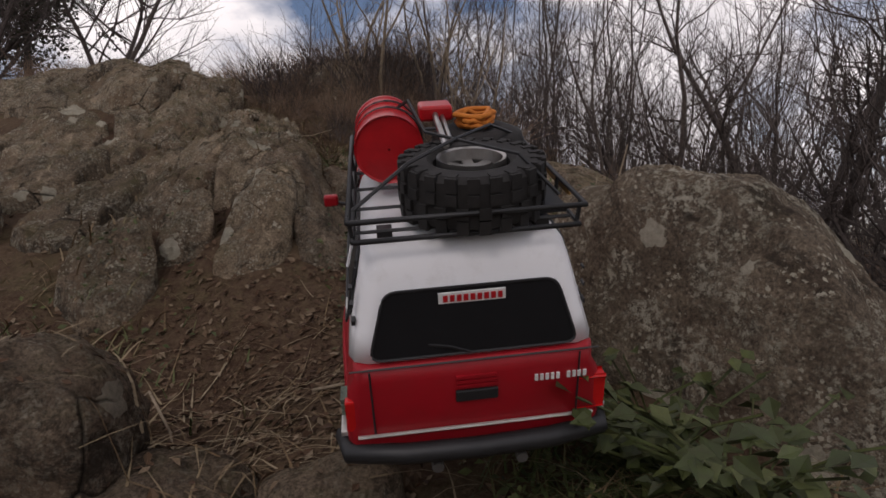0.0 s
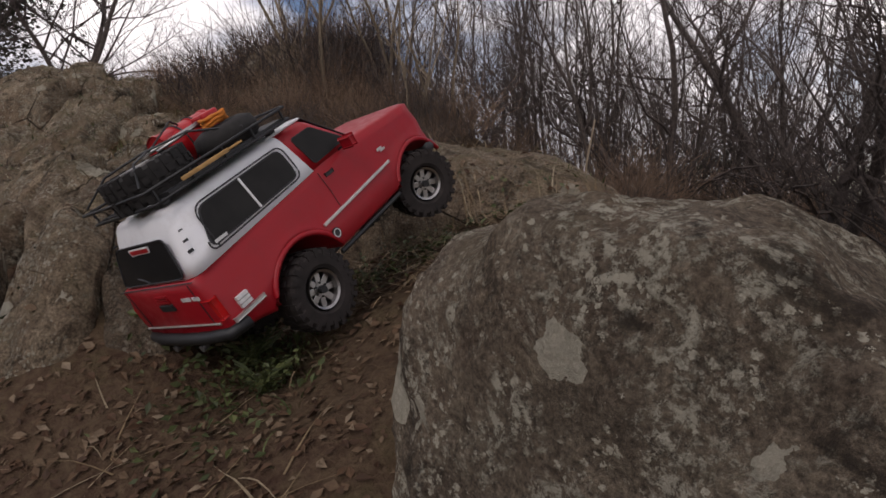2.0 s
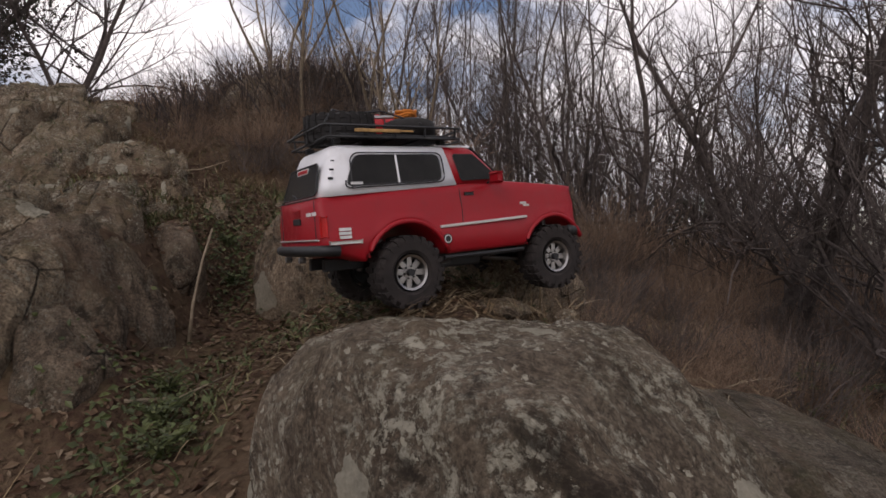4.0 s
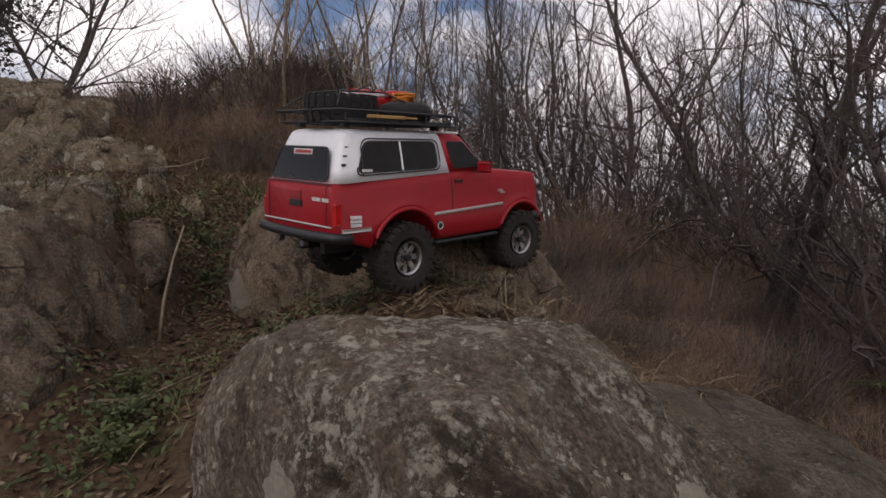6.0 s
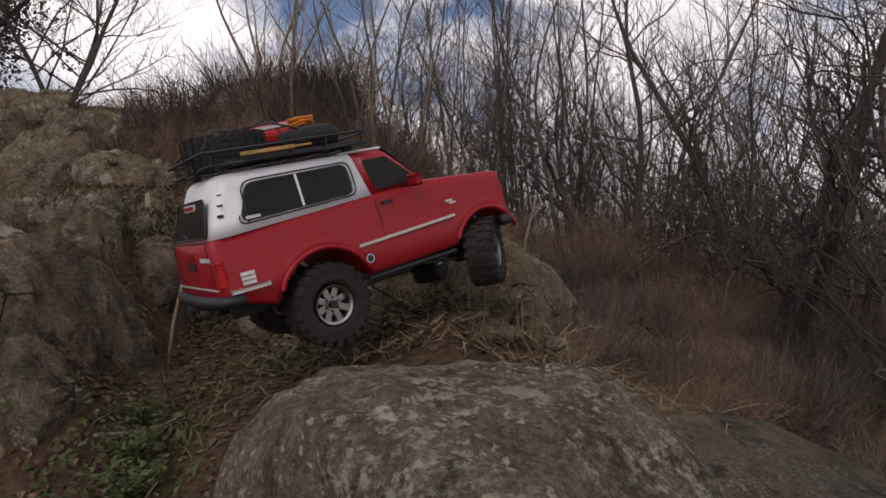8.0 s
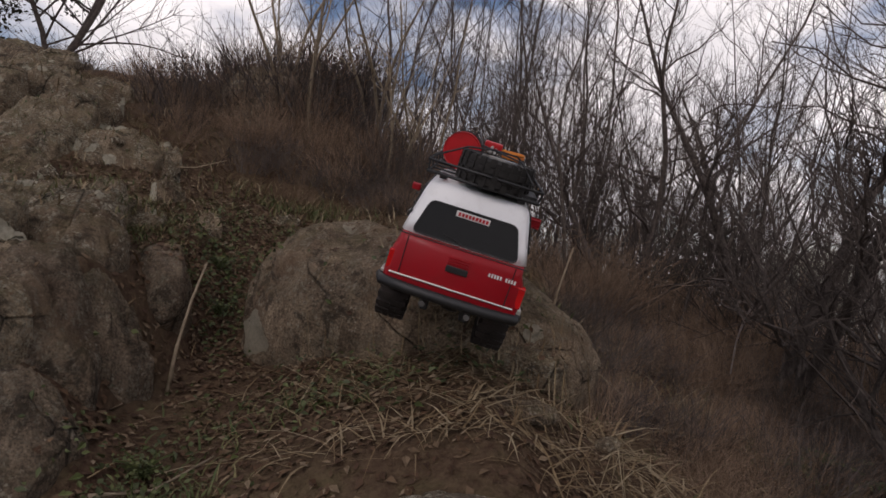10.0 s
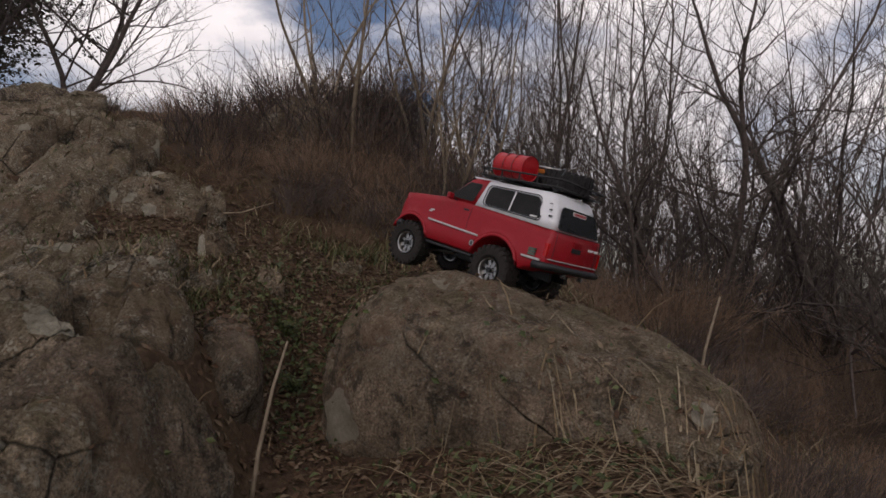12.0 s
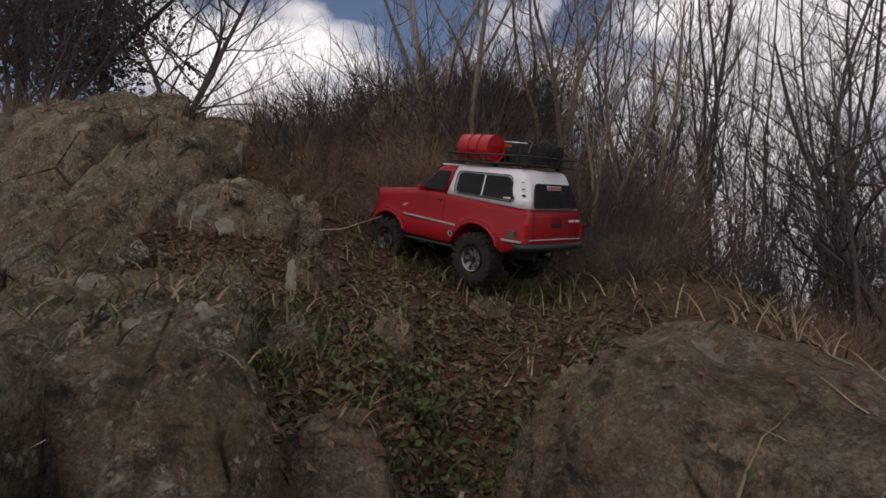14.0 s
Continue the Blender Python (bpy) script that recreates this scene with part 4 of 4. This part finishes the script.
def rim_mesh(radius, out):
    """Dish rim with eight slots; out is the side of the face."""
    bm = bmesh.new()
    R = radius
    lathe(bm, ((R * .88, -.020), (R, -.022), (R, .022), (R * .90, .021), (R * .86, .012), (R * .86, -.012)), 32)
    y = out * .013
    lathe(bm, ((.001, y), (R * .36, y), (R * .40, y - out * .003), (R * .40, y - out * .006), (.001, y - out * .006)), 20)
    for k in range(8):
        a = 2 * math.pi * k / 8
        m = Matrix.Rotation(-a, 4, "Y")
        y0, y1 = sorted((y - out * .006, y - out * .001))
        box(bm, (R * .34, y0, -R * .17), (R * .9, y1, R * .17), .001, m)
    return bm


def build_wheel(name, at, out, material):
    w = new(name)
    w.parent = truck
    t = part("tyre", tyre_mesh(TYRE_R, .047), material, w, "chunky black off-road tyre", False)
    rm = part("rim", rim_mesh(.029, out), CHROME, w, "chrome eight-slot rim", False)
    bm = bmesh.new()
    y = out * .013
    tube(bm, [(0, y - out * .004, 0), (0, y + out * .008, 0)], .006, 10)
    for k in range(6):
        a = 2 * math.pi * k / 6
        tube(bm, [(.010 * math.cos(a), y - out * .002, .010 * math.sin(a)), (.010 * math.cos(a), y + out * .002, .010 * math.sin(a))], .0016, 6)
    part("hub_nut", bm, BLACK, w)
    bm = bmesh.new()
    lathe(bm, ((.001, 0), (.026, 0), (.026, -out * .004), (.001, -out * .004)), 20)
    part("brake_disc", bm, BLACK, w)
    return w


WHEELS = []
for xw in (0, BASE):
    for sgn in (1, -1):
        WHEELS.append((build_wheel("wheel", None, sgn, DUSTY), (xw, sgn * .088, HUB_Z)))

# roof rack and its load
bm = bmesh.new()
RX0, RX1, RW = -.118, .125, .086
for z, gx in ((.194, 0), (.212, .006)):
    tube(bm, [(RX0 - gx, RW + gx * .3, z), (RX1, RW + gx * .3, z), (RX1 + .012, RW - .02, z), (RX1 + .012, -RW + .02, z), (RX1, -RW - gx * .3, z), (RX0 - gx, -RW - gx * .3, z), (RX0 - gx, RW + gx * .3, z), (RX0 - gx + .01, RW + gx * .3, z)], .0022, 6)
rack = part("roof_rack", bm, BLACK, truck, "black tubular roof rack", True)
for x in (-.112, -.055, .0, .055, .115):
    for y in (RW, -RW):
        bm = bmesh.new()
        tube(bm, [(x, y, .194), (x, y * 1.02, .212)], .0018, 5)
        part("post", bm, BLACK, rack)
for x in (-.10, -.05, .0, .05, .10):
    bm = bmesh.new()
    tube(bm, [(x, RW, .194), (x, -RW, .194)], .0016, 5)
    part("cross_bar", bm, BLACK, rack)
for x in (-.095, .10):
    for y in (.062, -.062):
        bm = bmesh.new()
        box(bm, (x - .006, y - .006, .186), (x + .006, y + .006, .195), .001)
        part("foot", bm, BLACK, rack)

spare = new("spare_wheel")
spare.parent = truck
spare.matrix_basis = pose(-.066, -.012, .216, 90, 0, 0)
part("tyre", tyre_mesh(.060, .042), RUBBER, spare, "black knobbly spare tyre")
part("rim", rim_mesh(.028, 1), CHROME, spare, "chrome rim")
bm = bmesh.new()
lathe(bm, ((.001, -.045), (.0295, -.045), (.0315, -.047), (.0315, -.043), (.030, -.042), (.030, -.016), (.0315, -.0155), (.0315, -.0135), (.030, -.013), (.030, .013), (.0315, .0135), (.0315, .0155), (.030, .016), (.030, .042), (.0315, .043), (.0315, .047), (.0295, .045), (.001, .045)), 32, "x", (.050, .051, .228))
drum = part("drum", bm, DRUM_RED, truck, "small red steel drum")
bm = bmesh.new()
for x in (.036, .066):
    tube(bm, [(x, .050 + .032 * math.cos(a),   .228 + .032 * math.sin(a)) for a in (2 * math.pi * k / 20 for k in range(21))], .0013, 5)
part("strap", bm, BLACK, drum)
bm = bmesh.new()
tube(bm, [(-.050, .006, .243), (.035, .004, .246), (.070, .002, .248)], .003, 6)
tube(bm, [(-.03, -.001, .2405), (.07, -.004, .246)], .0022, 6)
jack = part("jack", bm, CHROME, truck, "chrome bar jack with a red head", True)
bm = bmesh.new()
box(bm, (.050, -.014, .240), (.080, .018, .255), .003)
part("jack_head", bm, DRUM_RED, jack)
bm = bmesh.new()
lathe(bm, ((.016, -.016), (.030, -.018), (.044, -.012), (.047, 0), (.044, .012), (.030, .018), (.016, .016)), 28, "z", (.052, -.038, .215))
part("bag", bm, RUBBER, truck, "black rolled bag", True)
bm = bmesh.new()
random.seed(4)
pts = []
for k in range(60):
    a = k * .62
    pts.append((.050 + .020 * math.cos(a) * random.uniform(.6, 1.1), -.035 + .018 * math.sin(a) * random.uniform(.6, 1.1), .236 + .012 * (k / 60) + random.uniform(-.002, .002)))
tube(bm, pts, .0026, 6)
part("rope", bm, ORANGE, truck, "coil of orange rope", True)
bm = bmesh.new()
box(bm, (-.075, -.0935, .201), (.005, -.0905, .2065), .0012)
box(bm, (.005, -.093, .2025), (.03, -.091, .2055), .0008)
part("shovel", bm, WOOD, truck, "small wooden-handled shovel")
bm = bmesh.new()
tube(bm, [(-.115, .084, .218), (-.09, .04, .243), (-.05, .0, .248), (.0, -.04, .246), (.05, -.084, .219)], .0016, 5)
tube(bm, [(-.115, -.07, .218), (-.09, -.045, .244), (-.02, .02, .248), (.03, .03, .266), (.10, .08, .22)], .0016, 5)
part("elastic_cord", bm, BLACK, truck)
for z, y in ((.205, -.03),):
    bm = bmesh.new()
    box(bm, (-.095, -.084, .195), (.115, .02, .200), .001)
    part("rack_floor", bm, BLACK, rack)


# ---- plants: generators ----
def add_rod(verts, faces, pts, r0, r1, sides=3):
    """Adds a tapering rod through pts to vertex and face lists."""
    base = len(verts)
    n = len(pts)
    for i, p in enumerate(pts):
        d = (pts[min(i + 1, n - 1)] - pts[max(i - 1, 0)]).normalized()
        s = d.cross(Vector((0.3, 0.9, 0.2))).normalized()
        u = s.cross(d)
        r = r0 + (r1 - r0) * i / (n - 1)
        for k in range(sides):
            a = 2 * math.pi * k / sides
            verts.append(tuple(p + (s * math.cos(a) + u * math.sin(a)) * r))
    for i in range(n - 1):
        for k in range(sides):
            a, b = base + i * sides + k, base + i * sides + (k + 1) % sides
            faces.append((a, b, b + sides, a + sides))


def wander(rng, start, way, length, steps, bend, lift):
    pts, p, d = [start.copy()], start.copy(), way.normalized()
    for _ in range(steps):
        d = (d + Vector((rng.uniform(-bend, bend), rng.uniform(-bend, bend), rng.uniform(-bend, bend) + lift))).normalized()
        p = p + d * (length / steps)
        pts.append(p.copy())
    return pts


def tree_thing(name, seed, height, girth, spread, bark, label, limbs=14, twigs=7, low=0.2, fine=2, lean=0.08, stems=1, bend=.22):
    """A bare tree: trunk, limbs and twigs."""
    rng = random.Random(seed)
    tv, tf, bv, bf = [], [], [], []
    for s in range(stems):
        h = height * rng.uniform(.75, 1.0) if s else height
        way = Vector((rng.uniform(-lean, lean) * (2.5 if stems > 1 else 1), rng.uniform(-lean, lean) * (2.5 if stems > 1 else 1), 1))
        trunk = wander(rng, Vector((rng.uniform(-.05, .05) * (stems > 1), rng.uniform(-.05, .05) * (stems > 1), -.12)), way, h, 12, .15, .04)
        add_rod(tv, tf, trunk, girth, girth * .15, 6)
        for k in range(limbs):
            q = low + (0.98 - low) * (k + rng.random()) / limbs
            i = min(int(q * 12), 11)
            at = trunk[i].lerp(trunk[i + 1], q * 12 - i)
            a = rng.uniform(0, 6.283)
            d = Vector((math.cos(a), math.sin(a), rng.uniform(.35, 1.3)))
            ln = spread * (1.1 - .75 * q) * rng.uniform(.6, 1.2)
            limb = wander(rng, at, d, ln, 7, bend, .07 if bend < .3 else .0)
            r = girth * (1 - q * .8) * .45
            add_rod(bv, bf, limb, r, r * .22, 4)
            for _ in range(twigs):
                j = rng.randint(1, 6)
                e = Vector((rng.uniform(-1, 1), rng.uniform(-1, 1), rng.uniform(-.1, 1.2)))
                tw = wander(rng, limb[j], (limb[j] - limb[j - 1]).normalized() * .8 + e * .8, ln * rng.uniform(.2, .55), 4, .3, .05)
                add_rod(bv, bf, tw, r * .33, r * .10, 3)
                for _ in range(fine):
                    m = rng.randint(1, 3)
                    e = Vector((rng.uniform(-1, 1), rng.uniform(-1, 1), rng.uniform(-.2, 1)))
                    add_rod(bv, bf, wander(rng, tw[m], (tw[m] - tw[m - 1]).normalized() + e, ln * rng.uniform(.08, .22), 2, .3, .0), r * .16, r * .07, 3)
    ob = new(name)
    sheet("trunk", tv, tf, bark, ob, smooth=True)
    sheet("crown", bv, bf, bark, ob)
    return tagged(ob, label, "tree")


def bush_thing(name, seed, count, height, spread, thick, bark, label, droop=.0, side=2):
    """A clump of thin dead stems with side twigs."""
    rng = random.Random(seed)
    v, f, tv, tf = [], [], [], []
    for _ in range(count):
        a, r = rng.uniform(0, 6.283), spread * math.sqrt(rng.random())
        b = Vector((r * math.cos(a), r * math.sin(a), -.05))
        way = Vector((rng.uniform(-.6, .6) + .4 * math.cos(a), rng.uniform(-.6, .6) + .4 * math.sin(a), rng.uniform(.6, 1.5)))
        ln = height * rng.uniform(.45, 1.05)
        st = wander(rng, b, way, ln, 6, .22, -droop)
        add_rod(v, f, st, thick * rng.uniform(.6, 1.2), thick * .3, 3)
        for _ in range(side):
            j = rng.randint(2, 5)
            e = Vector((rng.uniform(-1, 1), rng.uniform(-1, 1), rng.uniform(-.3, 1)))
            add_rod(tv, tf, wander(rng, st[j], (st[j] - st[j - 1]).normalized() * .6 + e, ln * rng.uniform(.15, .4), 3, .3, -droop * .5), thick * .5, thick * .2, 3)
    ob = new(name)
    tagged(sheet("tangle", v, f, bark, ob), kind="stuff")
    tagged(sheet("twiggery", tv, tf, bark, ob), kind="stuff")
    return tagged(ob, label, "bush")


def stand(ob, x, y, z=None, turn=0.0, size=1.0, tall=1.0):
    z = ground_z(x, y) if z is None else z
    return pose(x, y, z, 0, 0, turn) @ Matrix.Diagonal((size, size, size * tall, 1))


# ---- trees and brush ----
rng = random.Random(11)
KINDS = []
for k in range(7):
    KINDS.append(tree_thing("bare_tree", 30 + k, 3.4, .0135 + .003 * (k % 3), .95 + .12 * (k % 4), BARK if k % 3 else BARK_DARK,
                            "slender leafless young tree with fine twigs", 20, 8, .12 + .05 * (k % 3), 3, .15, 1, .28))
    tagged(KINDS[-1], group="bare wood behind the rocks")
spots = []
for k in range(205):
    y = rng.uniform(3.3, 9.5)
    near = (y - 3.3) / 6.2
    x = rng.uniform(-.2 + .1 * near, 2.2 + 7.5 * near)
    if x < .8 and y < 4.2:
        continue
    spots.append((x, y))
spots += [(-1.6, 7.5), (-.9, 6.4), (-.4, 5.6), (-.15, 5.2), (.2, 5.0), (.5, 4.6), (-.7, 7.5), (-.3, 6.6)]
extra_rng = random.Random(4)
for k in range(95):
    y = extra_rng.uniform(4.2, 8.5)
    spots.append((extra_rng.uniform(.10, .80) * (y - 1.2), y))
for k, (x, y) in enumerate(spots):
    src = KINDS[k % 7]
    s = rng.uniform(.55, 1.0) * (.62 + .06 * y)
    m = stand(src, x, y, None, rng.uniform(0, 360), s, rng.uniform(.9, 1.15))
    if k < 7:
        src.matrix_basis = m
    else:
        copy_thing(src, m)

# the crooked tree that leans over the slab, and its neighbours
crooked = tree_thing("thorn_tree", 77, 2.3, .030, 1.25, BARK_DARK, "crooked grey thorn tree with tangled bare branches", 20, 9, .10, 3, .25, 2, .42)
crooked.matrix_basis = stand(crooked, 1.78, 3.0, None, 40)
tagged(crooked, group="thorn trees")
for x, y, a, s in ((1.62, 2.05, 30, .72), (2.5, 2.9, 120, 1.0), (2.15, 3.7, 220, 1.1), (1.35, 3.5, 300, .8), (2.9, 3.9, 15, 1.2), (1.95, 2.35, 260, .62), (2.6, 2.2, 80, .8)):
    copy_thing(crooked, stand(crooked, x, y, None, a, s))

# pale saplings on the bank
pale = tree_thing("pale_sapling", 91, 1.5, .013, .36, CANE, "clump of pale grey dead saplings", 7, 3, .35, 1, .16, 4)
pale.matrix_basis = stand(pale, -.33, 3.35, .5 + .64, 20)
tagged(pale, group="pale saplings")
for x, y, a, s in ((-.05, 3.5, 140, .8), (-.55, 3.55, 250, .85), (.25, 3.3, 60, .7), (.05, 3.15, 200, .55)):
    copy_thing(pale, stand(pale, x, y, None, a, s))

# dark trees on the skyline ridge
ridge = tree_thing("ridge_tree", 53, 2.6, .020, 1.5, BARK_DARK, "spreading bare tree on the ridge", 18, 9, .08, 3, .2, 3)
ridge.matrix_basis = stand(ridge, -5.5, 6.9, None, 0, 1.2)
tagged(ridge, group="ridge trees")
for x, y, a, s in ((-6.1, 7.4, 100, 1.4), (-6.6, 7.0, 210, 1.5), (-7.6, 9.2, 310, 2.2), (-5.2, 8.9, 20, 1.9), (-8.3, 8.4, 150, 2.0)):
    copy_thing(ridge, stand(ridge, x, y, None, a, s))


def ivy_tree(name, seed, x, y, height, size=1.0):
    """A trunk wrapped in a dark crown of small leaves."""
    r2 = random.Random(seed)
    ob = new(name)
    v, f = [], []
    add_rod(v, f, wander(r2, Vector((0, 0, -.1)), Vector((0, 0, 1)), height, 8, .06, .05), .05, .015, 6)
    sheet("trunk", v, f, BARK_DARK, ob, smooth=True)
    v, f = [], []
    for _ in range(70):
        c = Vector((r2.gauss(0, .26), r2.gauss(0, .26), height * r2.uniform(.25, 1.0)))
        for _ in range(60):
            p = c + Vector((r2.gauss(0, .10), r2.gauss(0, .10), r2.gauss(0, .09)))
            a, b = Vector((r2.gauss(0, 1), r2.gauss(0, 1), r2.gauss(0, 1))).normalized() * .022, Vector((r2.gauss(0, 1), r2.gauss(0, 1), r2.gauss(0, 1))).normalized() * .015
            i = len(v)
            v.extend((tuple(p - a), tuple(p + b), tuple(p + a), tuple(p - b)))
            f.append((i, i + 1, i + 2, i + 3))
    sheet("crown", v, f, DARK_LEAF, ob)
    ob.matrix_basis = stand(ob, x, y, None, seed * 40, size)
    return tagged(ob, "evergreen tree with dark ivy-clad crown", "tree", "ivy trees")


DARK_LEAF = leaf_material("dark_evergreen_leaves", ((0.0, (0.018, 0.022, 0.012)), (1.0, (0.045, 0.05, 0.025))), 0.6)
ivy_tree("ivy_tree", 3, -7.7, 9.9, 1.7, 2.2)
ivy_tree("ivy_tree", 5, -6.75, 9.6, 1.5, 1.7)
ivy_tree("ivy_tree", 8, -8.9, 10.2, 2.0, 2.4)
ivy_tree("ivy_tree", 9, 2.6, 6.2, 1.2, .9)

# dead brambles over the mound and under the trees
BUSHES = [bush_thing("bramble_bush", 200 + k, 115, .55, .30, .0032, TWIG if k != 2 else BARK_DARK, "tangle of dead brown bramble stems", .08, 2) for k in range(3)]
TALL = [bush_thing("dead_thicket", 300 + k, 110, .85, .34, .0034, TWIG if k else BARK, "thicket of thin leafless stems", .035, 4) for k in range(3)]
for b in BUSHES:
    tagged(b, group="brambles on the bank")
for b in TALL:
    tagged(b, group="thicket under the trees")
placed = []
for _ in range(80):
    x, y = rng.gauss(-.42, .40), rng.uniform(3.12, 4.0)
    if x < -1.0 or x > .5 or (x < -.7 and y < 3.2):
        continue
    placed.append((BUSHES, x, y, rng.uniform(.5, .9)))
for _ in range(34):
    placed.append((BUSHES, rng.uniform(-2.8, -1.25), rng.uniform(3.55, 4.2), rng.uniform(.3, .6)))
for _ in range(95):
    y = rng.uniform(1.75, 6.0)
    x0 = .85 if y < 2.7 else (.42 if y < 3.2 else .2)
    if y < 2.15:
        x0 = 1.45
    placed.append((TALL, rng.uniform(x0 + .2, x0 + .6 + .75 * y), y, rng.uniform(.35, .7)))
for _ in range(26):
    y = rng.uniform(1.55, 3.3)
    x = rng.uniform(.78, 1.25) + .35 * max(0, 2.2 - y)
    placed.append((BUSHES, x, y, rng.uniform(.3, .55)))
for _ in range(34):
    placed.append((TALL, rng.uniform(.55, 2.4), rng.uniform(3.2, 4.6), rng.uniform(.6, .95)))
for _ in range(26):
    placed.append((BUSHES, rng.uniform(-.85, .2), rng.uniform(2.88, 3.15), rng.uniform(.28, .48)))
for _ in range(26):
    placed.append((TALL, rng.uniform(1.1, 3.2), rng.uniform(2.5, 4.2), rng.uniform(.5, .8)))
for _ in range(46):
    y = rng.uniform(4.6, 8.0)
    placed.append((TALL, rng.uniform(.2 * y, .75 * y), y, rng.uniform(.9, 1.4)))
for x, y, s in ((.62, 1.72, .30), (.70, 1.9, .36), (.78, 2.1, .4), (.55, 2.75, .4), (.35, 2.95, .42), (.2, 3.05, .4), (.9, 1.75, .35)):
    placed.append((BUSHES, x, y, s))
for _ in range(44):
    y = rng.uniform(1.95, 3.0)
    placed.append((BUSHES, rng.uniform(.85, .75 + .55 * y), y, rng.uniform(.35, .6)))
for _ in range(34):
    y = rng.uniform(3.0, 5.5)
    placed.append((TALL, rng.uniform(.42, .85) * y, y, rng.uniform(.8, 1.3)))
used = set()
for k, (kinds, x, y, s) in enumerate(placed):
    src = kinds[k % 3]
    m = stand(src, x, y, None, rng.uniform(0, 360), s, rng.uniform(.85, 1.25))
    if src.name in used:
        copy_thing(src, m)
    else:
        used.add(src.name)
        src.matrix_basis = m


# ---- what moves ----
TRUCK_ROWS = [
    (0.0, 0.011, 0.628, 0.386, -5.5, -24.8, 98.0),
    (0.5, -0.025, 0.881, 0.435, -0.6, -28.9, 91.8),
    (1.0, -0.048, 1.038, 0.469, -0.8, -26.6, 84.2),
    (1.5, -0.072, 1.180, 0.502, -6.8, -23.7, 78.3),
    (2.0, -0.073, 1.295, 0.543, -4.4, -30.2, 54.7),
    (2.5, -0.001, 1.396, 0.615, -2.0, -19.6, 22.3),
    (3.0, 0.108, 1.407, 0.637, -4.2, -5.9, 22.4),
    (5.5, 0.250, 1.474, 0.690, 9.4, -5.2, 46.6),
    (6.0, 0.246, 1.466, 0.691, 9.5, -4.8, 44.6),
    (6.5, 0.210, 1.436, 0.689, 10.0, -6.3, 41.5),
    (7.0, 0.190, 1.411, 0.682, 11.3, -6.7, 41.7),
    (7.5, 0.118, 1.345, 0.664, 10.3, -4.0, 35.4),
    (8.0, 0.124, 1.357, 0.658, 0.8, -12.6, 36.6),
    (9.3, 0.235, 1.510, 0.708, 9.0, -13.0, 67.0),
    (10.5, 0.328, 1.600, 0.771, 13.9, -12.3, 93.5),
    (11.0, 0.348, 1.733, 0.806, 11.7, -13.6, 104.2),
    (11.5, 0.323, 1.971, 0.849, 8.7, -14.3, 124.3),
    (12.0, 0.247, 2.190, 0.876, 6.2, -12.1, 132.9),
    (12.5, 0.165, 2.319, 0.919, -0.9, -7.4, 139.5),
    (13.0, 0.059, 2.481, 0.956, 4.1, -5.8, 139.2),
    (13.5, -0.100, 2.599, 0.961, -9.7, -7.5, 144.8),
    (14.0, -0.207, 2.684, 0.985, -5.9, -9.2, 143.1),
]
STEER = ((0.0, 0), (0.6, -8), (1.2, -20), (2.0, -22), (3.0, 0), (5.5, -6), (6.5, -4), (7.5, 0), (8.0, 38), (8.2, 36), (9.2, 25), (10.5, 14), (11.0, 12), (12.0, 6), (13.0, 4), (14.0, 2))


def motions():
    rows = [(t, pose(x, y, z, rx, ry, rz)) for t, x, y, z, rx, ry, rz in TRUCK_ROWS]
    walk(truck, rows)
    # the wheels turn by the way that the truck goes
    turned, spin = [(rows[0][0], 0.0)], 0.0
    for (t0, a), (t1, b) in zip(rows, rows[1:]):
        step = b.translation - a.translation
        ahead = a.to_3x3() @ Vector((1, 0, 0))
        spin += math.copysign(step.length, step.dot(ahead)) / TYRE_R
        turned.append((t1, spin))
    for wheel, at in WHEELS:
        keys = []
        for (t0, s0), (t1, s1) in zip(turned, turned[1:]):
            n = max(1, math.ceil(abs(s1 - s0) / 0.9))
            keys += [(t0 + (t1 - t0) * k / n, s0 + (s1 - s0) * k / n) for k in range(n)]
        keys.append(turned[-1])
        out, seen = [], set()
        for t, s in keys:
            if frame(t) in seen:
                continue
            seen.add(frame(t))
            st = float(np.interp(t, [q[0] for q in STEER], [q[1] for q in STEER])) if at[0] > 0.1 else 0.0
            out.append((t, Matrix.Translation(at) @ Matrix.Rotation(radians(st), 4, "Z") @ Matrix.Rotation(s, 4, "Y")))
        walk(wheel, out)


motions()
